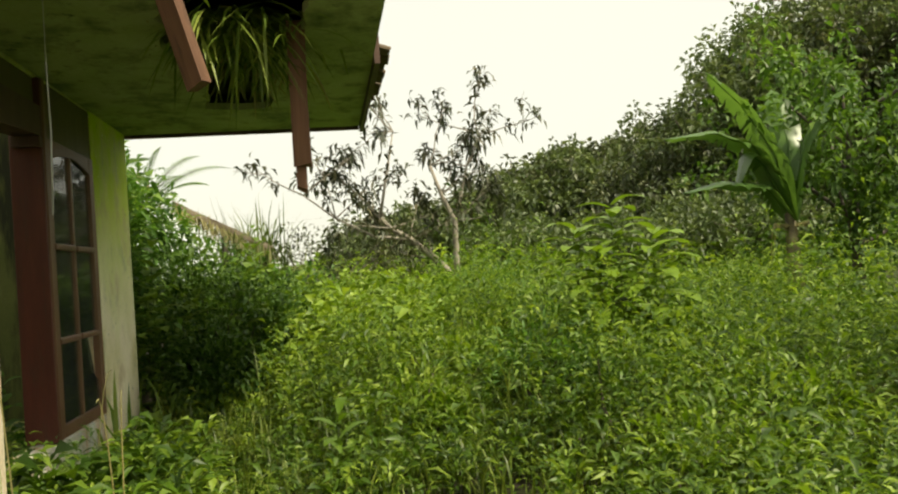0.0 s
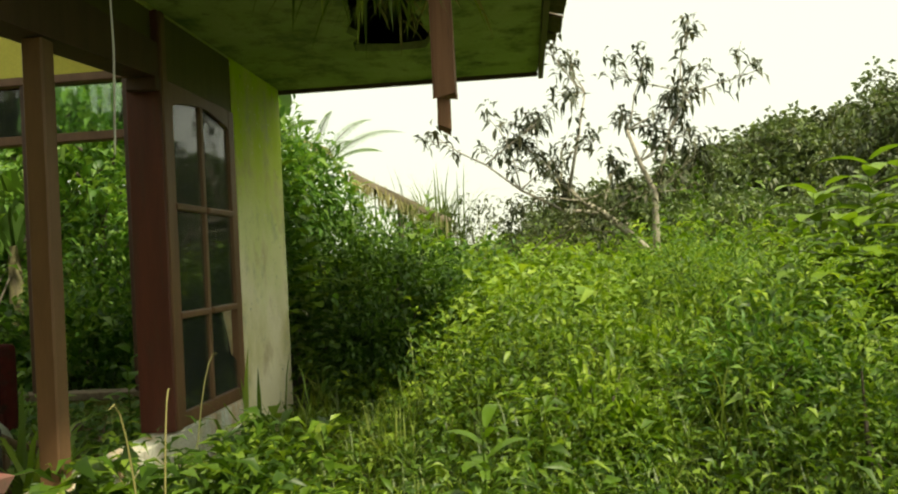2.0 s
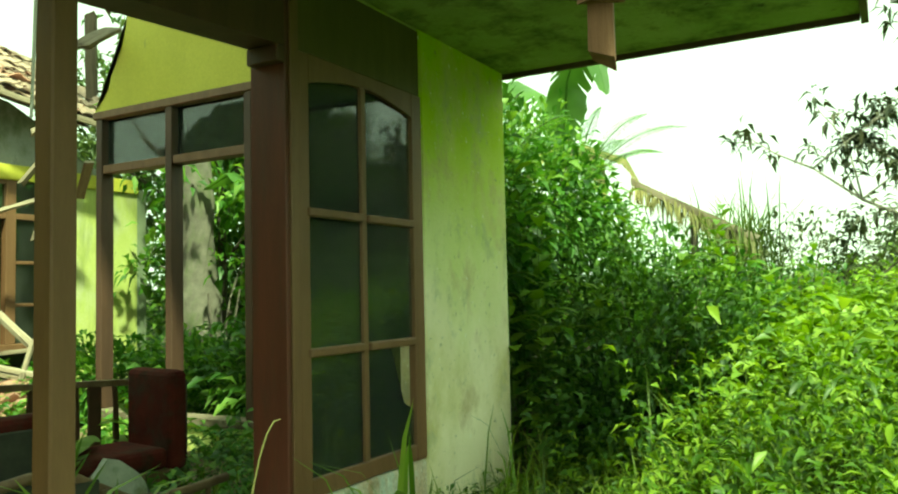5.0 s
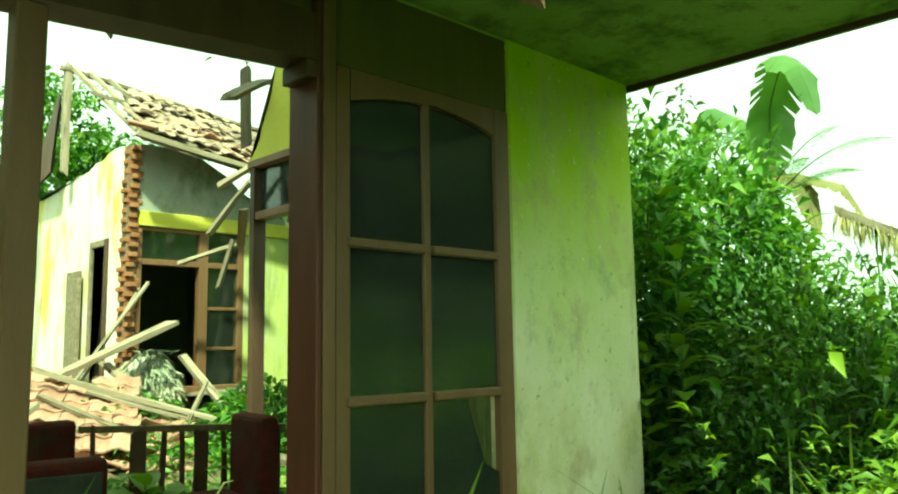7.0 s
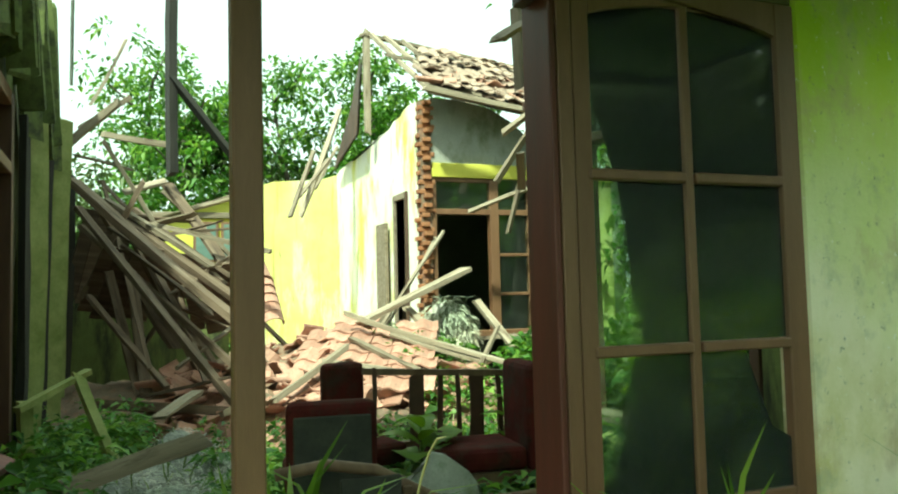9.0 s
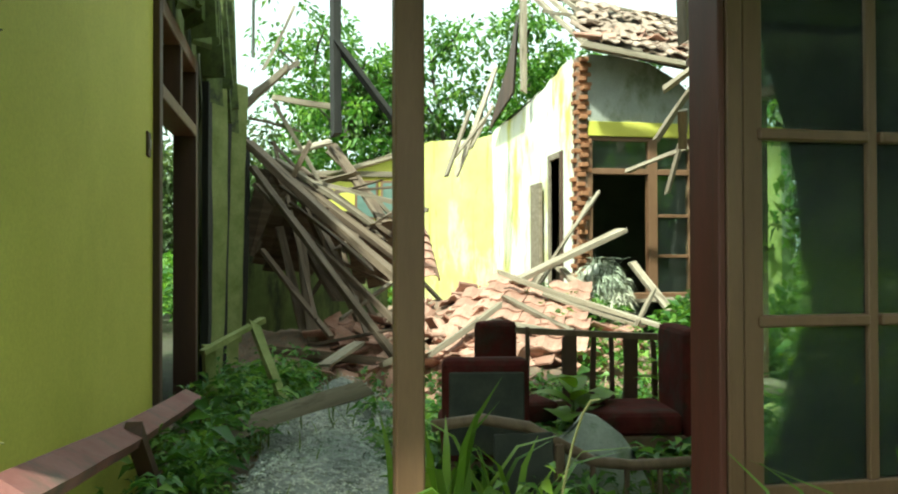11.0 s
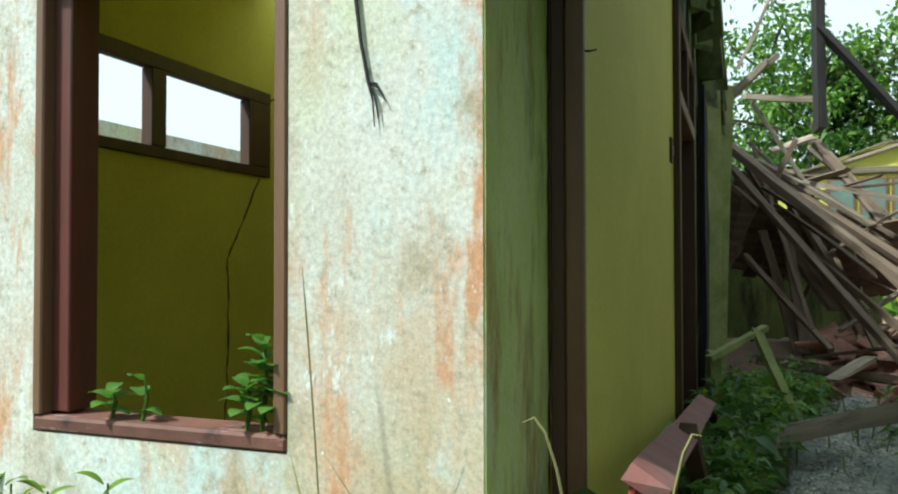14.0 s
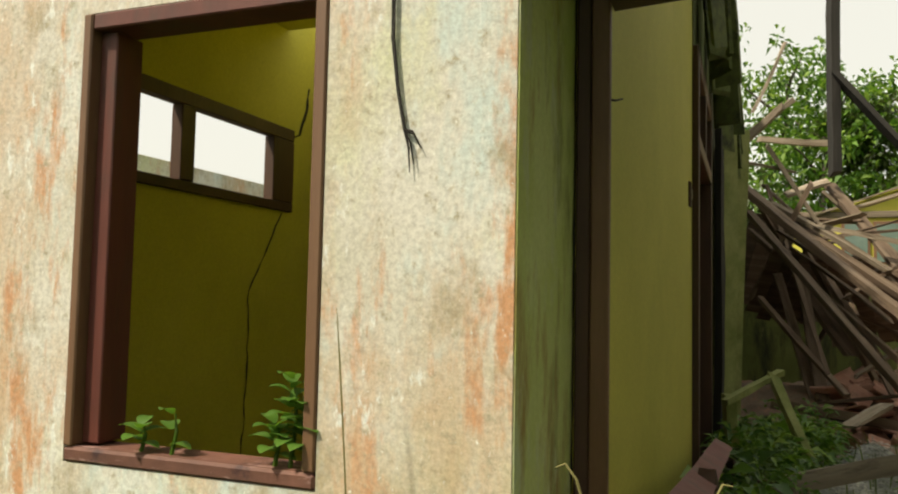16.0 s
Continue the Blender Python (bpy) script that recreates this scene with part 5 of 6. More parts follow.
def matting():
    """A slumped sheet of fibrous matting with its loose strands."""
    ob = thing("fibre_mat", "slumped grey sheet of coarse fibrous matting", "matting")
    xs, ys = np.linspace(0, 1, 26), np.linspace(0, 1, 50)
    U, V = np.meshgrid(xs, ys, indexing='ij')
    X = -1.82 + U * (.95 - .30 * V) + .30 * V
    Y = .55 + V * 3.3
    Z = FLOOR_Z + .05 + .17 * np.sin(np.pi * np.clip(U, .0, 1)) ** .6 * (.5 + .5 * np.sin(V * 5 + U * 2)) + .05 * np.sin(U * 9) * np.sin(V * 11) + .05 * V
    v = np.stack([X, Y, Z], -1).reshape(-1, 3)
    q = (np.arange(25)[:, None] * 50 + np.arange(49)[None]).ravel()
    t = np.concatenate([np.stack([q, q + 50, q + 51], 1), np.stack([q, q + 51, q + 1], 1)])
    s = new("sheet", raw_mesh("sheet", v, t, MAT_FIBRE))
    s.parent = ob
    k = rng.integers(0, len(v), 9000)
    b = v[k] + rng.normal(0, .025, (9000, 3)) * np.array([1, 1, .1]) + np.array([0, 0, .006])
    w = np.column_stack([rng.normal(.35, .5, 9000), rng.normal(-.8, .4, 9000), rng.uniform(.0, .35, 9000)])
    st = new("strand_mass", raw_mesh("strand_mass", *leaves(b, w, rng.uniform(.03, .07, 9000), .009, .1, .1), STRAND_GREY))
    st.parent = ob
    return ob


STRAND_GREY = leaf_material("grey_strand", (.30, .305, .31), (.60, .615, .63), (.86, .87, .88), .05, .8)
STRAND_PALE = leaf_material("pale_strand", (.42, .40, .34), (.60, .58, .51), (.78, .76, .69), .05, .8)
matting()


def fibre_heap():
    ob = thing("fibre_heap", "heap of shredded white palm-fibre thatch", "thatch")
    n = 1500
    d = unit(np.abs(rng.normal(0, 1, (n, 3))) * np.array([1, -1, 1]) * np.where(rng.random((n, 3)) < .5, 1, -1) * np.array([1, 1, 0]) + np.array([0, -.2, 0]) + np.abs(rng.normal(0, 1, (n, 3))) * np.array([0, 0, 1]))
    b = np.array([1.98, 6.35, .45]) + d * np.array([.34, .25, .52]) * rng.uniform(.6, 1, (n, 1))
    w = np.column_stack([rng.normal(0, .6, n), rng.normal(-.3, .3, n), rng.normal(-.6, .5, n)])
    s = new("strand_mass", raw_mesh("strand_mass", *leaves(b, w, rng.uniform(.10, .26, n), .018, .25, .1), STRAND_PALE))
    s.parent = ob
    core = bmesh.new()
    bmesh.ops.create_icosphere(core, subdivisions=3, radius=1)
    for v in core.verts:
        k = 1 + .12 * noise.noise(v.co * 3)
        v.co = Vector((1.98 + v.co.x * .32 * k, 6.38 + v.co.y * .22 * k, .42 + v.co.z * .48 * k))
    part("core", core, FIBRE_WHITE, ob, smooth=True)
    return ob


fibre_heap()

# ---------------------------------------------------------------- furniture
def rounded(x0, x1, y0, y1, z0, z1, r=.04, seg=3):
    bm = boxes((x0, x1, y0, y1, z0, z1))
    bmesh.ops.bevel(bm, geom=list(bm.edges), offset=r, segments=seg, affect='EDGES', profile=.6)
    return bm


def armchair(m, label, back=.50, wide=.52):
    """Low upholstered chair, front along +y, floor at 0."""
    ob = thing("armchair", label, "chair", group="ruined sitting-room chairs", at=m)
    w = wide / 2
    part("seat", rounded(-w, w, -.20, .32, .24, .36, .045), CLOTH, ob, "sagging red seat cushion")
    part("backrest", rounded(-w, w, -.32, -.20, .22, .30 + back, .055, 4), CLOTH, ob, "worn red padded backrest")
    part("back_panel", rounded(-w + .03, w - .03, -.335, -.318, .26, .24 + back, .006, 1), CLOTH_BACK, ob, "grimy dark backing cloth")
    part("seat_frame", boxes((-w + .02, w - .02, -.24, .30, .17, .238), bevel=.008), WOOD_CHAIR, ob)
    for sx in (-1, 1):
        for y in (-.27, .27):
            part("leg", tube(((sx * (w - .03), y, 0), (sx * (w - .04), y, .2)), (.017, .024), 6), WOOD_CHAIR, ob)
    return ob


armchair(pose(-.60, 1.45, FLOOR_Z, 0, 0, -8), "low armchair with a grimy dark back and red trim", .39, .40)
armchair(pose(-.25, 2.10, FLOOR_Z, 0, 0, 190), "small red-topped armchair behind the others", .46, .26)
armchair(pose(.27, 1.62, FLOOR_Z, 0, 0, 82), "red upholstered armchair standing side-on among the weeds", .48, .46)


def bare_settee():
    """The wooden skeleton of a settee back: top rail on flat slats."""
    ob = thing("settee_frame", "bare dark wooden settee back with flat slats", "settee")
    rail = beam_bm(1.22, .05, .035, 61, .002, False)
    part("top_rail", rail, WOOD_CHAIR, ob).matrix_world = aim((-.26, 2.02, .55), (.95, 1.96, .475))
    part("bottom_rail", beam_bm(1.22, .05, .035, 62, .002, False), WOOD_CHAIR, ob).matrix_world = aim((-.26, 2.02, .13), (.95, 1.96, .08))
    for i, (x, w) in enumerate(((-.20, .022), (.05, .085), (.19, .03), (.31, .026), (.42, .085), (.58, .028), (.72, .024), (.84, .05))):
        z = .55 - (x + .26) * .062
        part("slat", beam_bm(z - .10, w, .018, i + 70, .003), WOOD_DARK, ob).matrix_world = aim((x, 2.0, .12 - (x + .26) * .04), (x + rnd.uniform(-.02, .02), 2.0, z - .01), radians(90))
    for x in (-.24, .92):
        part("leg", boxes((x - .022, x + .022, 1.98, 2.02, FLOOR_Z, .10), bevel=.004), WOOD_DARK, ob)
    return ob


bare_settee()


def fallen_settee():
    """The front of an overturned settee: a long curved arm on short turned spindles."""
    ob = thing("fallen_settee", "overturned wooden settee with a curved arm rail", "settee")
    pts = [(-.95, .80, .29), (-.75, .80, .31), (-.55, .80, .27), (-.40, .80, .185), (-.27, .80, .115), (-.10, .80, .09), (.10, .80, .09), (.30, .80, .10)]
    bm = bmesh.new()
    add_tube(bm, pts, [.024] * len(pts), 8)
    part("arm_rail", bm, WOOD_CHAIR, ob, "worn brown curved arm rail", smooth=True)
    for x, z in ((-.42, .18), (-.27, .10), (-.12, .075), (.03, .075), (.18, .08)):
        part("spindle", tube(((x, .80, FLOOR_Z), (x, .80, -.08), (x, .80, -.03), (x, .80, z)), (.012, .017, .010, .014), 7), WOOD_CHAIR, ob)
    part("front_board", boxes((-.70, -.45, .77, .79, FLOOR_Z - .1, .25), bevel=.004), CLOTH_BACK, ob, "dark blue-green upholstered panel")
    part("post", boxes((-.445, -.405, .76, .80, FLOOR_Z - .1, .20), bevel=.004), WOOD_CHAIR, ob)
    return ob


fallen_settee()
thing("cement_slab", "broken mossy grey cement slab leaning on the chairs", "slab", slab(ragged([(-.40, -.12), (-.36, .14), (-.22, .27), (-.05, .17), (.10, -.12)], .06, .02, 3), 'y', 1.02, 1.06), CEMENT_PALE)
bed = thing("bed_rail", "fallen reddish wooden bed rail resting against the wall", "timber")
part("rail", beam_bm(3.0, .11, .05, 91, .003), WOOD_PLUM, bed, "dusty plum-red rail").matrix_world = aim((-2.12, -.40, .43), (-2.10, 2.60, .14), .5)
part("leg", beam_bm(.55, .07, .04, 92, .003), WOOD_DARK, bed).matrix_world = aim((-2.06, 2.50, .10), (-1.98, 2.62, -.26))
part("leg", beam_bm(.60, .07, .04, 93, .003), WOOD_DARK, bed).matrix_world = aim((-2.10, .9, .30), (-2.02, 1.25, -.24))
part("red_patch", boxes((-2.165, -2.145, -.36, -.15, .36, .41), bevel=.003), PAINT_RED, bed, "flaking red paint")
stool = thing("broken_frame", "mossy broken chair frame by the doorway", "timber")
for i, (a, b, w) in enumerate((((-2.05, 3.2, -.2), (-2.08, 3.25, .38), .08), ((-2.1, 3.1, .34), (-1.75, 3.7, .50), .05), ((-1.8, 3.6, .48), (-1.52, 3.2, -.15), .07))):
    part("bar", beam_bm((Vector(b) - Vector(a)).length, w, .04, i + 95), TIMBER_MOSS, stool).matrix_world = aim(a, b)

# ---------------------------------------------------------------- small fixtures
sw = thing("light_switch", "small dark old wall switch on the yellow wall", "switch")
part("plate", boxes((-2.260, -2.232, 1.93, 2.01, 1.49, 1.62), bevel=.003), WOOD_DARK, sw)
part("rocker", boxes((-2.231, -2.226, 1.95, 1.99, 1.53, 1.58), bevel=.002), PLASTIC, sw, "cream rocker")


def hanging_root():
    bm = bmesh.new()
    main = [(-2.78, -.60, 2.35), (-2.80, -.60, 2.0), (-2.79, -.594, 1.74), (-2.79, -.594, 1.64), (-2.772, -.594, 1.50), (-2.752, -.594, 1.40)]
    add_tube(bm, main, (.006, .006, .006, .006, .005, .005), 5)
    for e in ((-2.725, -.594, 1.31), (-2.705, -.594, 1.35), (-2.735, -.594, 1.29), (-2.715, -.592, 1.37)):
        m = Vector(main[-1]).lerp(Vector(e), .5) + Vector((.004, 0, .01))
        add_tube(bm, (main[-1], m, e), (.004, .003, .0015), 4)
    return thing("hanging_root", "thin black dead root hanging down the wall", "root", bm, ROOT)


hanging_root()
thing("wall_hook", "small bent iron hook by the door jamb", "hook", tube([(-2.372, .10, 1.62), (-2.34, .13, 1.622), (-2.325, .17, 1.635)], (.005, .004, .003), 5), ROOT)


def crack(points, axis, x, width, label):
    """A dark broken line standing 1 mm proud of the wall."""
    r = random.Random(5)
    pts = ragged(points, .05, .010, 19)
    bm = bmesh.new()
    rows = []
    for u, v in pts:
        w = width * r.uniform(.4, 1.2)
        rows.append([bm.verts.new((x, u + s * w, v)) for s in (-.5, .5)])
    for a, b in zip(rows, rows[1:]):
        bm.faces.new((a[0], a[1], b[1], b[0]))
    return thing("wall_crack", label, "crack", bm, ROOT, kind="structure")


crack([(1.84, 1.49), (1.66, 1.20), (1.52, .99), (1.53, .55), (1.50, -.1)], 'x', -4.688, .016, "long dark crack in the yellow wall")
ret_crack = bmesh.new()
prev = None
for k in range(46):
    z = 2.9 - k * .068
    a = [ret_crack.verts.new((-2.4585, .070 + rnd.uniform(-.007, .007) + s * rnd.uniform(.004, .011), z)) for s in (-1, 1)]
    if prev:
        ret_crack.faces.new((prev[0], prev[1], a[1], a[0]))
    prev = a
thing("wall_crack", "black jagged crack down the edge of the mossy return", "crack", ret_crack, ROOT, kind="structure")
crack([(1.93, 1.98), (2.02, 2.02), (2.10, 2.20), (2.12, 2.35)], 'x', -4.688, .03, "short dark crack above the high window")
wire_bm = bmesh.new()
add_tube(wire_bm, [(-1.58, -.51, 2.43), (-1.585, -.51, 2.1), (-1.57, -.51, 1.8), (-1.575, -.50, 1.42)], (.004,) * 4, 5)
thing("hanging_wire", "pale electric wire hanging from the eave", "wire", wire_bm, STRING)
wire2 = bmesh.new()
add_tube(wire2, [(-2.21, 3.72, 2.6), (-2.19, 3.85, 2.1), (-2.20, 4.1, 1.5), (-2.21, 4.05, .9), (-2.20, 4.2, .2)], (.007,) * 5, 5)
thing("hanging_wire", "loose grey cable hanging down the mossy wall", "wire", wire2, STRING)

# ---------------------------------------------------------------- trees
def slope_tree(deg, dist, rise, spread, n, mat):
    """A tree on the slope: bearing from the lane's start, distance, and how high its top stands above the eye, in degrees."""
    x, y = -5.4 + dist * math.cos(radians(deg)), -1.7 + dist * math.sin(radians(deg))
    z = float(lie(x, y))
    h = max(1.1, 1.0 + dist * math.tan(radians(rise)) - z - .35 * spread)
    tree("tree", "dense dark green broad-leaved tree on the far slope", x, y, h, spread, int(n * 3.4), .0075 * dist, mat, limbs=9, low=.12, trunk_r=.14, group="trees on the far slope", simple=True)


for i in range(34):
    deg = -24.0 - i * .9
    rise = 7.6 + 9.5 * min(1, i / 12) + rnd.uniform(-1.4, .8)
    slope_tree(deg, 25 + 9 * ((i * 7) % 5) / 5, rise, rnd.uniform(1.9, 2.5), 1500, LEAF_TREE if i % 3 else LEAF_DULL)
for i in range(18):
    slope_tree(-4.0 - i * 1.0, 38 + 8 * ((i * 5) % 4) / 4, 3.4 + 2.0 * (i > 11) + rnd.uniform(-.5, .5), 2.2, 1000, LEAF_DULL if i % 2 else LEAF_TREE)
for i in range(10):
    slope_tree(-12.0 - i * 2.2, 17 + 3 * ((i * 5) % 4) / 4, 2.2 + (i > 5) * 1.6 + rnd.uniform(-.6, .6), 1.2, 1100, LEAF_TREE)
for i in range(15):
    x = -5 + i * 1.0 + rnd.uniform(-.4, .4)
    h = (6.4, 4.6, 7.6, 5.2, 8.0, 6.8)[i % 6] if x > -2.0 else 3.8
    tree("tree", "leafy bright green tree standing behind the ruin", x, 18 + 4 * ((i * 7) % 5) / 5, h, rnd.uniform(1.3, 1.9), 4600, .19, LEAF_TREE if i % 3 == 0 else LEAF_SIDE, limbs=11, low=.12, group="trees behind the ruin", simple=True)
for i in range(7):
    tree("tree", "leafy tree on the near side of the lane", -8 + i * 1.5, -10.5 - 2.5 * (i % 2), rnd.uniform(2.4, 3.4), 1.6, 2200, .24, LEAF_SIDE, low=.2, group="trees across the lane")


LEAF_SHRUB = leaf_material("leathery_shrub_leaf", (.028, .038, .018), (.055, .07, .035), (.12, .11, .07), .15)


def pale_shrub():
    """The bare-limbed shrub with tufts of narrow leaves."""
    ob = thing("shrub_tree", "spindly pale-barked shrub tree with sparse drooping leaves", "tree")
    bm = bmesh.new()
    base = Vector((7.35, -3.82, .30))
    MAIN = [([(7.35, -3.8, .3), (7.34, -3.75, .9), (7.33, -3.4, 1.25), (7.33, -3.07, 1.55), (7.35, -2.75, 1.75), (7.35, -2.41, 2.16)], .075),
            ([(7.35, -3.85, .3), (7.34, -3.8, 1.1), (7.33, -3.82, 1.8), (7.33, -3.62, 2.25), (7.33, -3.47, 2.72)], .065),
            ([(7.33, -3.82, 1.7), (7.33, -3.95, 2.2), (7.32, -4.07, 2.68), (7.31, -4.3, 3.2)], .032),
            ([(7.33, -3.07, 1.55), (7.35, -2.5, 1.62), (7.36, -1.9, 1.95), (7.36, -1.41, 2.35)], .03),
            ([(7.34, -2.6, 1.9), (7.33, -2.75, 2.6), (7.32, -2.9, 3.3)], .028)]
    tips = []
    for pts, r in MAIN:
        add_tube(bm, pts, [r * (1 - .65 * i / (len(pts) - 1)) for i in range(len(pts))], 7)
        for k, p in enumerate(pts[2:]):
            for _ in range(3):
                d = Vector((rnd.uniform(-.6, .6), rnd.uniform(-1, 1), rnd.uniform(-.1, 1.1)))
                lp, dd = limb(bm, p, d, rnd.uniform(.5, 1.15), .014, .004, .25, 5, 4)
                tips += [lp[-1], lp[-2], lp[-3]]
                for _ in range(2):
                    l2, _d = limb(bm, lp[-2], d + Vector((rnd.uniform(-.8, .8), rnd.uniform(-.8, .8), rnd.uniform(-.3, .8))), rnd.uniform(.25, .6), .007, .003, .3, 4, 3)
                    tips += [l2[-1], l2[-2]]
    part("trunk", bm, BARK, ob, "pale grey twisting limbs", smooth=True)
    t = np.array([list(p) for p in tips])
    b = np.repeat(t, 9, 0) + rng.normal(0, .06, (len(t) * 9, 3))
    keep = np.repeat(rng.random(len(t)) < .8, 9)
    b = b[keep]
    w = rng.normal(0, .7, b.shape) + np.array([0, 0, -.25])
    cr = new("crown", raw_mesh("crown", *leaves(b, w, rng.uniform(.11, .22, len(b)), .058, .3), LEAF_SHRUB))
    cr.parent = ob
    return ob


pale_shrub()


def banana_leaf(parent, pts, width, torn=.25, seed=0, material=LEAF_BANANA, name="leaf"):
    """A long blade on an arched midrib, torn into strips towards the edges."""
    r = random.Random(seed)
    P = [Vector(p) for p in pts]
    n = 26
    bm = bmesh.new()
    def at(f):
        k = f * (len(P) - 1)
        i = min(int(k), len(P) - 2)
        return P[i].lerp(P[i + 1], k - i)
    for side in (-1, 1):
        prev = None
        for i in range(n + 1):
            f = i / n
            p, d = at(f), (at(min(f + .04, 1)) - at(max(f - .04, 0))).normalized()
            s = d.cross(Vector((0, 0, 1)))
            s = s.normalized() if s.length > .05 else Vector((0, 1, 0))
            w = width * math.sin(math.pi * min(1, .06 + f * .94)) ** .55 * (1 if f < .97 else .6)
            droop = .25 + .5 * torn
            q1 = p + side * s * w * .5 - Vector((0, 0, 1)) * w * droop * .2
            q2 = p + side * s * w * (1 + r.uniform(-.06, .04)) - Vector((0, 0, 1)) * w * (droop * .6 + r.uniform(0, .18) * torn * 3)
            row = [bm.verts.new(v) for v in (p, q1, q2)]
            if prev:
                if r.random() < torn:
                    shift = Vector((0, 0, -1)) * r.uniform(.01, .05) - d * .012
                    row_a = [row[0], row[1], bm.verts.new(q2 - d * .02 + shift)]
                else:
                    row_a = row
                for a in (0, 1):
                    bm.faces.new((prev[a], prev[a + 1], row_a[a + 1], row_a[a]))
            prev = row
    lf = part(name, bm, material, parent, smooth=True)
    rib = bmesh.new()
    add_tube(rib, [p - Vector((0, 0, .008)) for p in P], [.022 * (1 - .8 * i / (len(P) - 1)) for i in range(len(P))], 5)
    ribo = new("midrib", mesh_object("midrib", rib, LEAF_BANANA, True))
    ribo.parent = lf
    return lf


def banana(label, x, y, stem, fronds, r=.10, dry=(), torn=.2):
    z = float(lie(x, y))
    ob = thing("banana_plant", label, "banana plant")
    part("stem", tube([(x, y, z - .1), (x + .02, y, z + stem * .5), (x, y + .02, z + stem)], (r * 1.2, r, r * .6), 10), BANANA_STEM, ob, "fibrous brown-green stem", smooth=True)
    for i, (pts, w) in enumerate(fronds):
        banana_leaf(ob, [(x, y, z + stem - .1)] + pts, w, torn, i)
    for i, (pts, w) in enumerate(dry):
        banana_leaf(ob, [(x, y, z + stem - .15)] + pts, w, .6, 50 + i, STRAW, "dry_leaf")
    return ob


BANANA_STEM = surface("banana_stem", [(.3, (.10, .08, .04)), (.7, (.24, .22, .10))], 5, [((.06, .045, .03), 6, .5, .7, (1.5, 1.5, .4))], .8, 40, .5, .004)
banana("banana plant with broad light green leaves above the weeds", 3.1, -7.1, 1.45,
       [([(3.1, -6.95, 2.1), (3.14, -6.6, 2.7), (3.18, -6.2, 3.12)], .30), ([(3.1, -6.7, 2.2), (3.18, -6.2, 2.42), (3.28, -5.68, 2.36)], .28),
        ([(3.12, -6.8, 1.75), (3.2, -6.3, 1.83), (3.27, -5.84, 1.72)], .26), ([(3.1, -6.9, 1.9), (3.1, -6.6, 2.15), (3.12, -6.45, 1.75)], .24),
        ([(3.05, -7.3, 2.2), (3.0, -7.6, 2.7), (2.95, -8.0, 2.9)], .18), ([(3.2, -7.2, 2.2), (3.5, -7.3, 2.8), (3.8, -7.4, 3.0)], .18)],
       dry=[([(3.15, -6.9, 1.3), (3.2, -6.85, .8)], .10), ([(3.0, -7.25, 1.3), (2.95, -7.35, .7)], .10)])
tree("tree", "dark leafy small tree beside the banana plant", 3.7, -8.3, 3.5, 1.5, 7000, .12, LEAF_BUSH, trunk_r=.1, low=.1, group="trees on the far slope")
banana("tall banana plant with torn leaves behind the thicket", 9.9, 2.6, 3.4,
       [([(9.8, 2.5, 4.5), (9.6, 2.15, 5.15), (9.5, 1.9, 4.9), (9.45, 1.7, 4.1)], .46), ([(10.0, 3.0, 4.4), (10.2, 3.6, 4.8), (10.3, 4.2, 4.3)], .42)], .16,
       [([(9.8, 2.4, 3.4), (9.6, 2.0, 3.2), (9.5, 1.8, 2.4)], .26), ([(9.7, 2.8, 3.4), (9.4, 3.0, 3.2), (9.3, 3.1, 2.5)], .26), ([(9.8, 2.2, 3.4), (9.7, 1.5, 3.1), (9.7, 1.2, 2.5)], .24)], .55)
banana("young banana plant outside the side window", 4.3, 3.9, 1.5,
       [([(4.2, 3.9, 2.0), (3.9, 3.8, 2.3), (3.5, 3.7, 2.1)], .20), ([(4.4, 3.7, 2.1), (4.5, 3.4, 2.4), (4.6, 3.0, 2.2)], .2), ([(4.3, 4.2, 2.1), (4.2, 4.6, 2.5), (4.1, 5.0, 2.3)], .2)])


def fern(label, x, y, z, fronds):
    """Feathery fronds: an arched stalk with paired leaflets."""
    ob = thing("fern", label, "fern")
    for tip in fronds:
        p0, p2 = np.array([x, y, z]), np.array(tip)
        p1 = (p0 + p2) / 2 + np.array([0, 0, .35 * np.linalg.norm(p2 - p0)])
        f = np.linspace(.15, 1, 44)[:, None]
        c = (1 - f) ** 2 * p0 + 2 * f * (1 - f) * p1 + f ** 2 * p2
        d = unit(2 * (1 - f) * (p1 - p0) + 2 * f * (p2 - p1))
        s = unit(np.cross(d, np.array([0, 0, 1.0])))
        L = .17 * np.sin(np.pi * np.clip(f * .9 + .1, 0, 1))[:, 0]
        v = []
        for k in (-1, 1):
            for j in (.25, .5, .75, 1):
                v.append(leaves(c + k * s * L[:, None] * (j - .25) , d * .5 + k * s * .6 + np.array([0, 0, -.1]), L * .34 + .015, .008, .3))
        fr = new("frond", raw_mesh("frond", *merge(*v), LEAF_SIDE))
        fr.parent = ob
        bm = tube([tuple(q) for q in c[::6]], [.008 * (1 - .8 * i / 7) for i in range(len(c[::6]))], 4)
        st = new("stalk", mesh_object("stalk", bm, BARK_DARK))
        st.parent = fr
    return ob


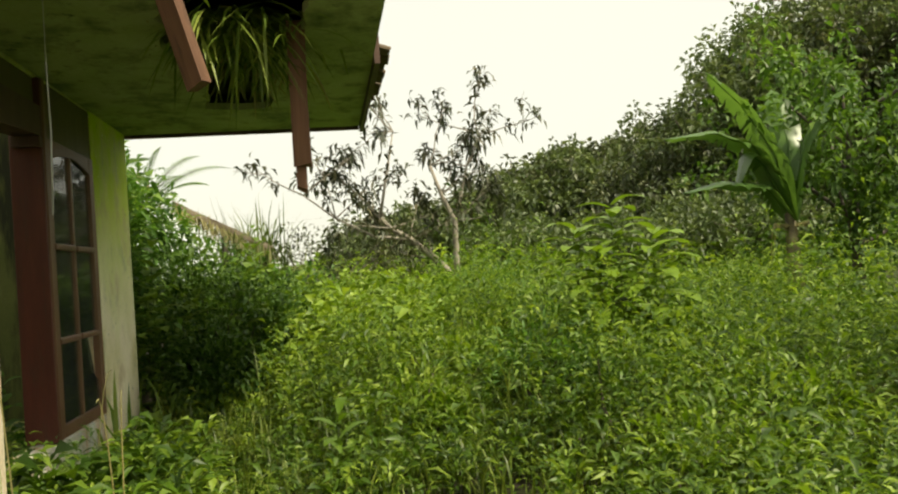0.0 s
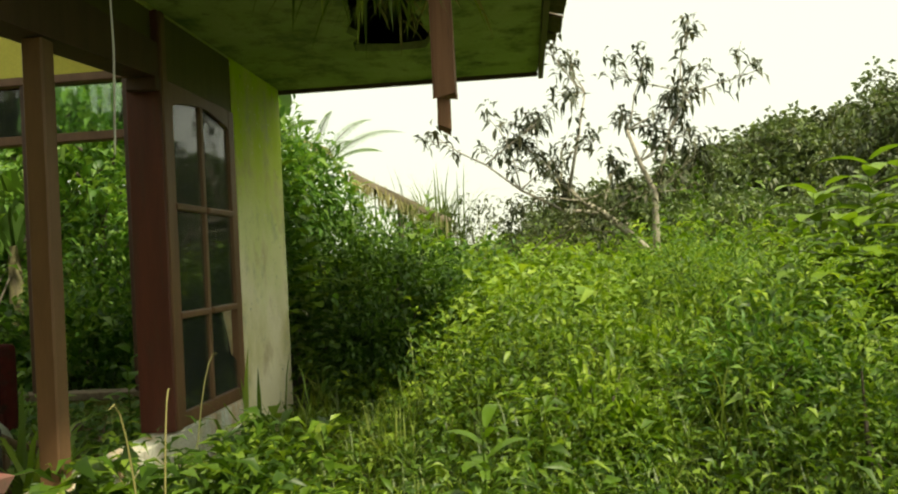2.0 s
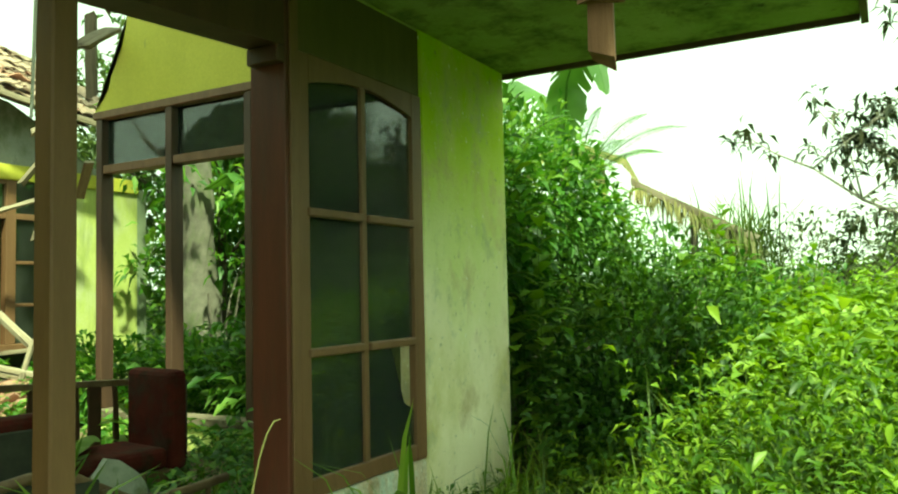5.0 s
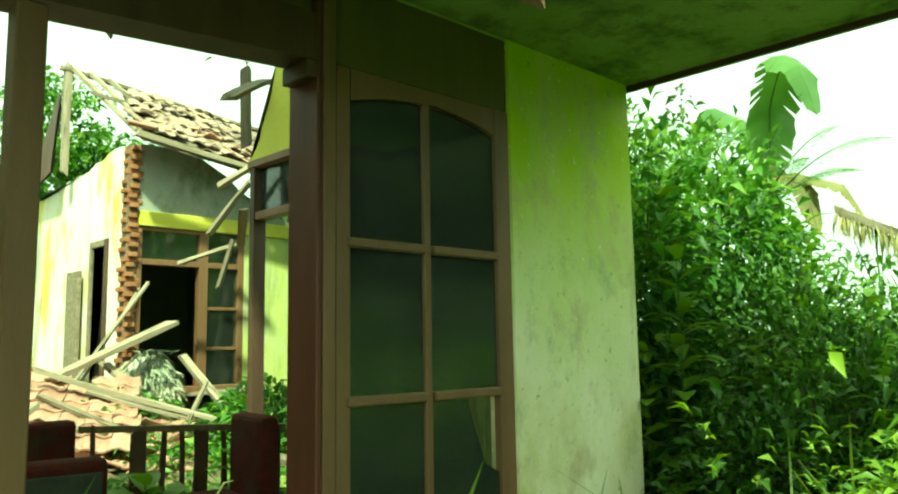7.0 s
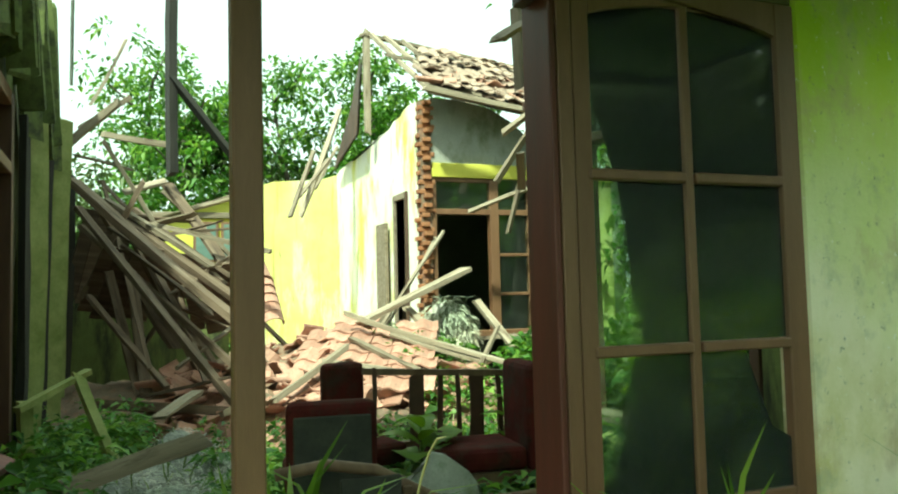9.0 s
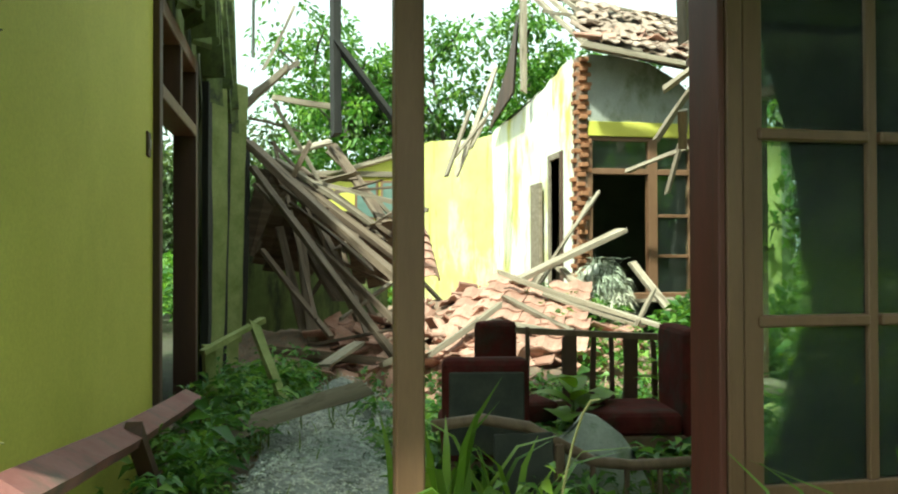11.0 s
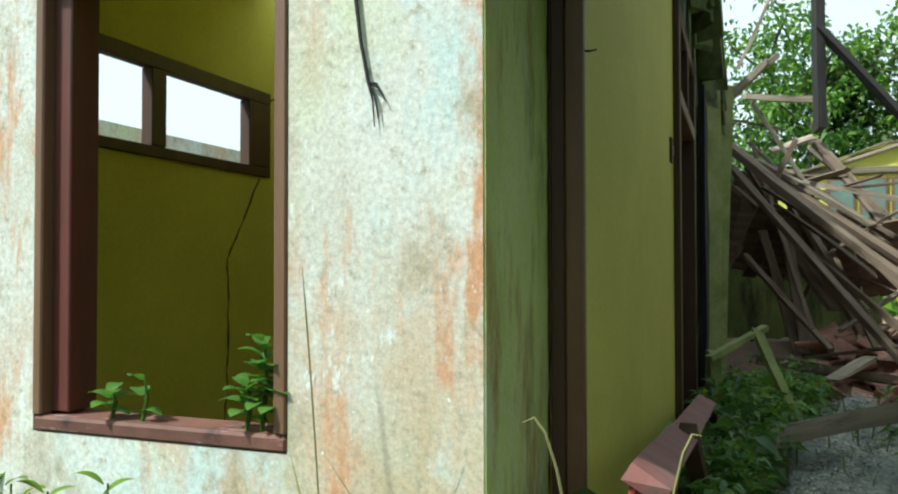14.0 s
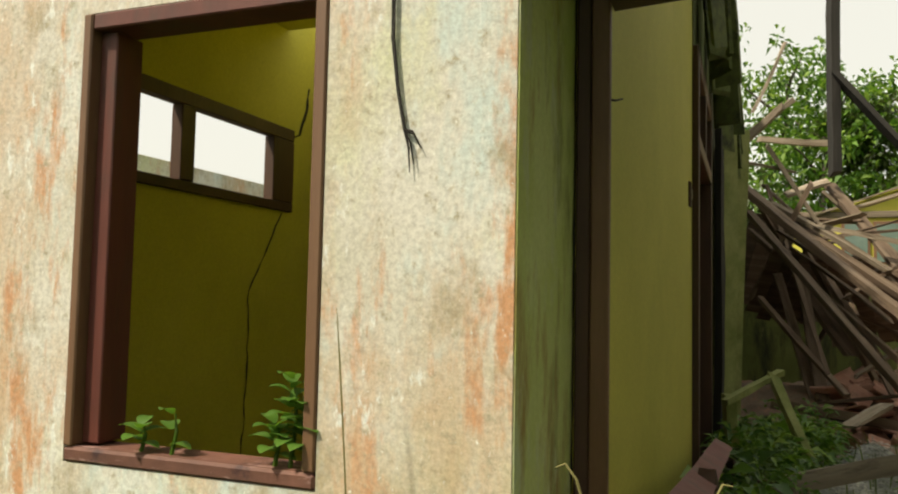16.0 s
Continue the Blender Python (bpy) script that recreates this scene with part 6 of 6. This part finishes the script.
tree("tree", "leafy bright green tree outside the side window", 4.9, 3.4, 3.4, 1.2, 2600, .15, LEAF_SIDE, low=.15, trunk_r=.08, group="trees beside the house")
tree("tree", "leafy bright green tree outside the side window", 5.2, 5.8, 4.4, 1.4, 2800, .16, LEAF_SIDE, low=.15, trunk_r=.09, group="trees beside the house")
tree("tree", "leafy dark green tree beyond the back room", 6.5, 11.0, 6.6, 1.5, 2600, .2, LEAF_TREE, low=.3, trunk_r=.12, group="trees beside the house")
def old_tree(x, y):
    """A thick grey trunk that flares into its roots, with high limbs and a leafy head."""
    z0 = float(lie(x, y)) - .1
    ob = thing("tree", "thick grey tree with a flared foot outside the side window", "tree", group="trees beside the house", at=Matrix.Translation((x, y, z0)))
    bm = bmesh.new()
    add_tube(bm, ((0, 0, 0), (.02, -.02, .5), (.05, .0, 1.2), (.06, .06, 2.4), (-.05, .1, 4.0), (-.1, .2, 6.0)), (.52, .40, .29, .24, .20, .12), 14)
    for k in range(6):
        a = k * 1.05 + .3
        add_tube(bm, ((math.cos(a) * .2, math.sin(a) * .2, .85), (math.cos(a) * .42, math.sin(a) * .42, .35), (math.cos(a) * .72, math.sin(a) * .72, -.02)), (.10, .12, .05), 7)
    tips = []
    for k in range(6):
        a = k * 1.05
        lp, _ = limb(bm, (-.07, .12, 4.4 + .25 * k), (math.cos(a), math.sin(a), .7), 1.8, .07, .02, .15, 6, 5)
        tips += [np.array(v) for v in lp[2:]]
    part("trunk", bm, BARK_GREY, ob, smooth=True)
    n = 3000
    b = np.array(tips)[rng.integers(0, len(tips), n)] + rng.normal(0, .35, (n, 3))
    cr = new("crown", raw_mesh("crown", *leaves(b, rng.normal(0, 1, (n, 3)), .16 * rng.uniform(.6, 1.4, n), .07, simple=True), LEAF_SIDE))
    cr.parent = ob
    return ob


old_tree(4.15, 5.2)
for x, y, h in ((7.8, 5.0, 3.6), (8.4, 7.0, 5.4), (7.4, 9.4, 5.6), (10.9, 7.4, 5.4), (10.8, 10.2, 6.4), (6.4, 5.6, 3.8)):
    tree("tree", "leafy green tree beyond the side window", x, y, h, 1.8, 3000, .19, LEAF_TREE if h > 5 else LEAF_SIDE, low=.05, trunk_r=.11, group="trees beside the house", simple=True)
wild = plants_on(900, 2.6, 9.0, 2.4, 10.5, lambda x, y: (x > 4.9) | ((y < 5.0) & (x > 3.4)))
stuff("weeds", weed_leaves(wild, rng.uniform(.4, 1.1, len(wild)), 14, .15, .3), LEAF_SIDE, "green undergrowth beside the house", "weeds")
fern("feathery green fern rising above the thicket", 4.6, .5, 1.9, [(4.58, -.62, 2.45), (4.57, -.25, 2.62), (4.6, .2, 2.75), (4.5, .9, 2.75), (4.3, -.1, 2.35), (4.9, -.3, 2.3)])
fern("feathery green fern at the corner of the house", 3.6, .8, 2.0, [(3.5, .1, 2.45), (3.3, .5, 2.6), (3.9, .2, 2.5), (4.0, .7, 2.55), (3.2, .1, 2.2)])
reed = np.column_stack([rng.normal(6.6, .35, 170), rng.normal(-.65, .30, 170), np.full(170, .9)])
stuff("reeds", blades(reed, rng.normal(0, 1, reed.shape), rng.uniform(.8, 1.6, 170), .018), GRASS, "tall thin reeds above the thicket", "reeds")


def fallen_edge():
    ob = thing("fallen_roof_edge", "fallen roof edge with hanging dry thatch", "thatch")
    a, b = Vector((6.1, .35, 2.2)), Vector((6.08, -.95, 1.5))
    part("beam", beam_bm((b - a).length, .10, .07, 7), TIMBER, ob).matrix_world = aim(a, b)
    n = 420
    f = rng.random((n, 1))
    p = np.array(a) * (1 - f) + np.array(b) * f + rng.normal(0, .03, (n, 3))
    w = np.column_stack([rng.normal(-.25, .2, n), rng.normal(0, .2, n), np.full(n, -1.0)])
    h = new("thatch", raw_mesh("thatch", *leaves(p, w, rng.uniform(.12, .3, n), .02, .1, .1), STRAW))
    h.parent = ob
    post = tube([(6.1, -.3, .2), (6.1, -.3, 1.8)], (.05, .04), 7)
    part("post", post, BARK_DARK, ob)
    return ob


fallen_edge()
thing("ruined_wall", "broken white wall far off among the weeds", "wall", slab(ragged([(-12.45, .3), (-12.4, 1.6), (-11.9, 1.75), (-11.75, 1.2), (-11.3, 1.45), (-10.6, 1.35), (-10.4, .3)], .25, .06, 6), 'x', 13.3, 13.5), PLASTER_FRONT)

# ---------------------------------------------------------------- plants near the lane and in the ruin
def herb(label, x, y, z0, height, n, leaf, material, wide=.24, name="herb", rise=.25):
    """A single upright plant with long leaves in a spiral."""
    ob = thing(name, label, "plant", at=Matrix.Translation((x, y, z0)))
    part("stem", tube([(0, 0, -.04), (.01, .01, height * .5), (0, .015, height)], (.008, .006, .003), 5), LEAF_WEED, ob)
    f = np.linspace(.15, 1, n)
    a = np.arange(n) * 2.4
    b = np.stack([f * 0, f * 0, f * height], 1)
    w = np.stack([np.cos(a), np.sin(a), rise + .7 * f], 1)
    L = leaf * (1.1 - .45 * np.abs(f - .6))
    for i in range(n):
        lf = new("leaf", raw_mesh("leaf", *fine_leaves(b[i:i + 1], w[i:i + 1], L[i:i + 1], L[i:i + 1] * wide, .45), material))
        lf.parent = ob
    return ob


herb("light green broad-leaved herb beside the lane", -1.0, -1.72, -.36, .66, 14, .27, LEAF_WEED)
herb("light green herb among the lane weeds", -2.2, -1.15, -.36, .50, 12, .24, LEAF_WEED)
herb("light green herb among the lane weeds", -3.6, -1.05, -.36, .42, 11, .22, LEAF_WEED)
herb("wide-leaved green weed by the pier", 2.2, -.35, -.3, 1.0, 18, .26, LEAF_SIDE)
herb("wide-leaved green weed by the pier", 2.45, .1, -.2, 1.9, 30, .30, LEAF_SIDE)
herb("bright green weed among the chairs", -.06, 1.62, FLOOR_Z, .46, 13, .30, LEAF_LUSH, .55)
herb("bright green weed among the chairs", .08, 1.70, FLOOR_Z, .38, 10, .26, LEAF_LUSH, .5)
herb("bright green weed among the chairs", .62, 1.9, FLOOR_Z, .50, 13, .26, LEAF_LUSH, .5)
herb("bright green weed growing through the kerb", .25, .45, FLOOR_Z, .72, 12, .17, LEAF_SIDE, .55)
herb("bright green weed growing through the kerb", .62, .35, FLOOR_Z, .62, 10, .16, LEAF_SIDE, .5)
lush = plants_on(1300, 1.9, 5.2, -2.7, -1.15)
stuff("weeds", weed_leaves(lush, rng.uniform(.35, .85, len(lush)), 15, .11, .2, (.3, .5), (-.2, .9)), LEAF_LUSH, "lush large-leaved weeds at the corner of the house", "weeds")
for x, y, h, n, size, wide in ((2.25, -.12, 1.75, 26, .30, .36), (2.5, -.45, 1.25, 20, .28, .34), (2.7, .25, 2.25, 30, .32, .32), (3.3, -.4, 1.75, 24, .26, .30), (3.7, -1.1, 1.2, 18, .26, .30), (3.0, -1.5, .75, 16, .22, .34),
                               (4.2, -.9, 1.5, 22, .26, .28), (2.9, -.9, 1.35, 22, .26, .34), (3.4, -1.4, 1.15, 20, .26, .34), (2.45, -1.1, .95, 18, .24, .36), (3.9, -.2, 1.9, 24, .28, .32), (5.0, -.8, 1.6, 22, .28, .32), (4.2, -2.2, .8, 16, .24, .34), (2.5, -1.6, .60, 14, .22, .36), (3.6, -1.9, .8, 16, .24, .34), (4.7, -1.6, 1.1, 18, .26, .30)):
    for dx, dy, k in ((0, 0, 1), (.16, .10, .85), (-.10, .18, .7)):
        herb("tall wide-leaved green weed in the thicket", x + dx, y + dy, float(lie(x, y)), h * k, int(n * k), size, LEAF_LUSH, wide, "tall_weed", .1)
lane = plants_on(460, -4.3, -.5, -.95, -.12, lambda x, y: (x > -2.3) | (y < LR - .12))
stuff("weeds", weed_leaves(lane, rng.uniform(.40, .70, len(lane)), 18, .11, .16, (.22, .4), (-.1, 1.1)), LEAF_WEED, "leafy weeds growing up in front of the plastered kerb", "weeds")
for x, y, h, n in ((.95, -4.1, 1.36, 34), (.70, -4.35, 1.12, 28), (1.2, -3.85, 1.18, 28), (.78, -3.9, 1.0, 24), (1.08, -4.5, 1.05, 26)):
    herb("broad-leaved light green shrub above the weeds", x, y, .12, h, n, .42, LEAF_LUSH, .34, "broad_leaved_shrub", -.1)
# climbers on the window sill
for x, h, n in ((-3.08, .22, 16), (-3.04, .16, 12), (-3.13, .10, 10), (-3.58, .06, 7), (-3.47, .10, 3)):
    herb("small green creeper growing over the window sill", x, LR + .03, .535, h, n, .085, LEAF_SIDE, .60, "creeper")


def grass_clump(label, x, y, z0, n, height, width, material=GRASS, spread=.05):
    b = np.column_stack([rng.normal(0, spread, n), rng.normal(0, spread, n), np.zeros(n)])
    me = raw_mesh("grass_clump", *blades(b, rng.normal(0, 1, b.shape), height * rng.uniform(.6, 1.1, n), width), material)
    ob = new("grass_clump", me)
    ob.matrix_world = Matrix.Translation((x, y, z0))
    return tagged(ob, label, "grass", kind="stuff")


# Lighter leaf colour than GRASS, to brighten blades that stand in shade.
grass_clump("tall wide-bladed grass in the doorway", -.98, .25, -.2, 16, .88, .036, LEAF_LUSH)
grass_clump("tall wide-bladed grass in the doorway", -.76, .32, -.2, 14, .78, .034, LEAF_LUSH)
grass_clump("tall wide-bladed grass in the doorway", -1.02, .55, -.2, 9, .62, .03, LEAF_LUSH)
grass_clump("tall wide-bladed grass by the glazed frame", .30, -.25, -.36, 8, 1.05, .032, LEAF_LUSH)
grass_clump("tall wide-bladed grass by the glazed frame", .10, -.30, -.36, 5, .95, .026, LEAF_LUSH)
grass_clump("long grass at the foot of the pier", 1.30, -.30, -.36, 8, .9, .014, LEAF_LUSH)
grass_clump("long grass at the foot of the pier", 1.75, -.35, -.36, 18, .75, .016)
grass_clump("long grass at the foot of the wall", -3.4, LR - .15, -.36, 16, .8, .014)
grass_clump("long grass at the foot of the wall", -3.9, LR - .12, -.36, 14, .75, .014)
grass_clump("long grass at the foot of the wall", -2.55, LR - .14, -.36, 12, .7, .02)
for x, h in ((-3.62, .74), (-3.42, .78), (-2.98, .70), (-2.80, .76), (-2.52, .72)):
    herb("thin green weed at the foot of the whitewashed wall", x, LR - .16, -.38, h, 26, .12, LEAF_LUSH, .30)
for k in range(9):
    grass_clump("long thin grass at the foot of the whitewashed wall", -3.7 + k * .15, LR - .12 - .02 * (k % 3), -.38, 5, .92 + .05 * (k % 4), .010)
for k in range(46):
    x, y = rnd.uniform(-.6, 3.4), rnd.uniform(-4.6, -1.2)
    grass_clump("tuft of long grass standing out of the weeds", x, y, float(lie(x, y)) + .1, 16, rnd.uniform(.5, .95), .011, spread=.10)
for k in range(16):
    grass_clump("long arching grass along the plastered kerb", -2.25 + k * .2 + rnd.uniform(-.06, .06), -.14 - rnd.uniform(0, .35), -.38, 14, rnd.uniform(.4, .7), .012)
for k in range(7):
    herb("leafy green weed along the plastered kerb", -2.0 + k * .43, -.22 - rnd.uniform(0, .3), -.38, rnd.uniform(.3, .5), 10, .15, LEAF_WEED, .34)
def hanging_grass(label, x, y, z, n, length, material):
    """Grass that has rooted in the rotten eave and falls out of it."""
    b = np.column_stack([rng.normal(0, .17, n), rng.normal(0, .14, n), rng.normal(0, .05, n)])
    w = np.column_stack([rng.normal(0, .8, n), rng.normal(0, .8, n), rng.uniform(-.6, .5, n)])
    ob = new("grass_clump", raw_mesh("grass_clump", *fine_leaves(b, w, length * rng.uniform(.5, 1.2, n), .016, .55, 4), material))
    ob.matrix_world = Matrix.Translation((x, y, z))
    return tagged(ob, label, "grass", kind="stuff")


hanging_grass("bright grass spilling out of the rotten eave", -1.05, -1.32, 2.43, 240, .36, GRASS)
hanging_grass("bright grass spilling out of the rotten eave", -.70, -1.40, 2.44, 160, .32, GRASS)
hanging_grass("dry straw hanging from the broken eave edge", -.15, -1.38, 2.44, 60, .26, STRAW)
for k in range(14):
    herb("leafy green weed at the foot of the whitewashed wall", -3.95 + k * .125 + rnd.uniform(-.12, .12), LR - .10 - rnd.uniform(0, .12), -.38, rnd.uniform(.50, .80), 22, .10, LEAF_LUSH if k % 3 else LEAF_SIDE, .36, "wall_weed", .2)
grass_clump("dry grass hanging in the rotten eave", -.6, -1.3, 2.42, 50, .25, .012, STRAW, .20)
inside = np.column_stack([rng.uniform(-2.15, -1.2, 420), rng.uniform(.6, 4.6, 420), np.full(420, FLOOR_Z)])
inside = inside[(inside[:, 0] < -2.05 + .17 * inside[:, 1])]
stuff("weeds", weed_leaves(inside, rng.uniform(.12, .4, len(inside)), 15, .085), LEAF_SIDE, "green weeds along the inner wall", "weeds")
inside2 = np.column_stack([rng.uniform(-1.0, 1.7, 520), rng.uniform(.25, 3.6, 520), np.full(520, FLOOR_Z)])
stuff("weeds", weed_leaves(inside2, rng.uniform(.08, .30, len(inside2)), 13, .085), LEAF_SIDE, "green weeds round the old chairs", "weeds")
ig = np.column_stack([rng.uniform(-2.1, 1.6, 900), rng.uniform(.2, 4.2, 900), np.full(900, FLOOR_Z)])
stuff("grass", blades(ig, rng.normal(0, 1, ig.shape), rng.uniform(.12, .35, 900), .009), GRASS, "thin grass over the ruined floor", "grass")
ww = np.column_stack([rng.uniform(.9, 1.7, 160), rng.uniform(3.9, 6.2, 160), np.zeros(160)])
ww[:, 2] = heap_z(ww[:, 0], ww[:, 1])
stuff("weeds", weed_leaves(ww, rng.uniform(.08, .25, 160), 12, .08), LEAF_SIDE, "green weeds over the tile rubble", "weeds")
back = np.column_stack([rng.uniform(-7, 8, 1500), rng.uniform(11.6, 19, 1500), np.zeros(1500)])
back[:, 2] = lie(back[:, 0], back[:, 1])
stuff("weeds", weed_leaves(back, rng.uniform(.6, 1.6, 1500), 14, .2, .5), LEAF_SIDE, "green undergrowth behind the ruin", "weeds")


def straw_arc(a, b, rise, sag=.0):
    p0, p2 = Vector(a), Vector(b)
    mid = (p0 + p2) / 2 + Vector((0, 0, rise))
    pts = [(1 - f) ** 2 * p0 + 2 * f * (1 - f) * mid + f * f * p2 for f in np.linspace(0, 1, 9)]
    return thing("dry_stalk", "thin dry straw-coloured grass stalk", "grass stalk", tube(pts, [.003] * 8 + [.001], 4), STRAW)


straw_arc((-2.10, -.86, -.35), (-1.97, -.85, .65), .58)
straw_arc((-2.12, -.86, -.35), (-2.30, -.84, .65), .62)
straw_arc((-2.75, -.75, -.35), (-2.86, -.72, .95), .2)
straw_arc((-.9, -.4, -.3), (-.75, -.5, .62), .5)
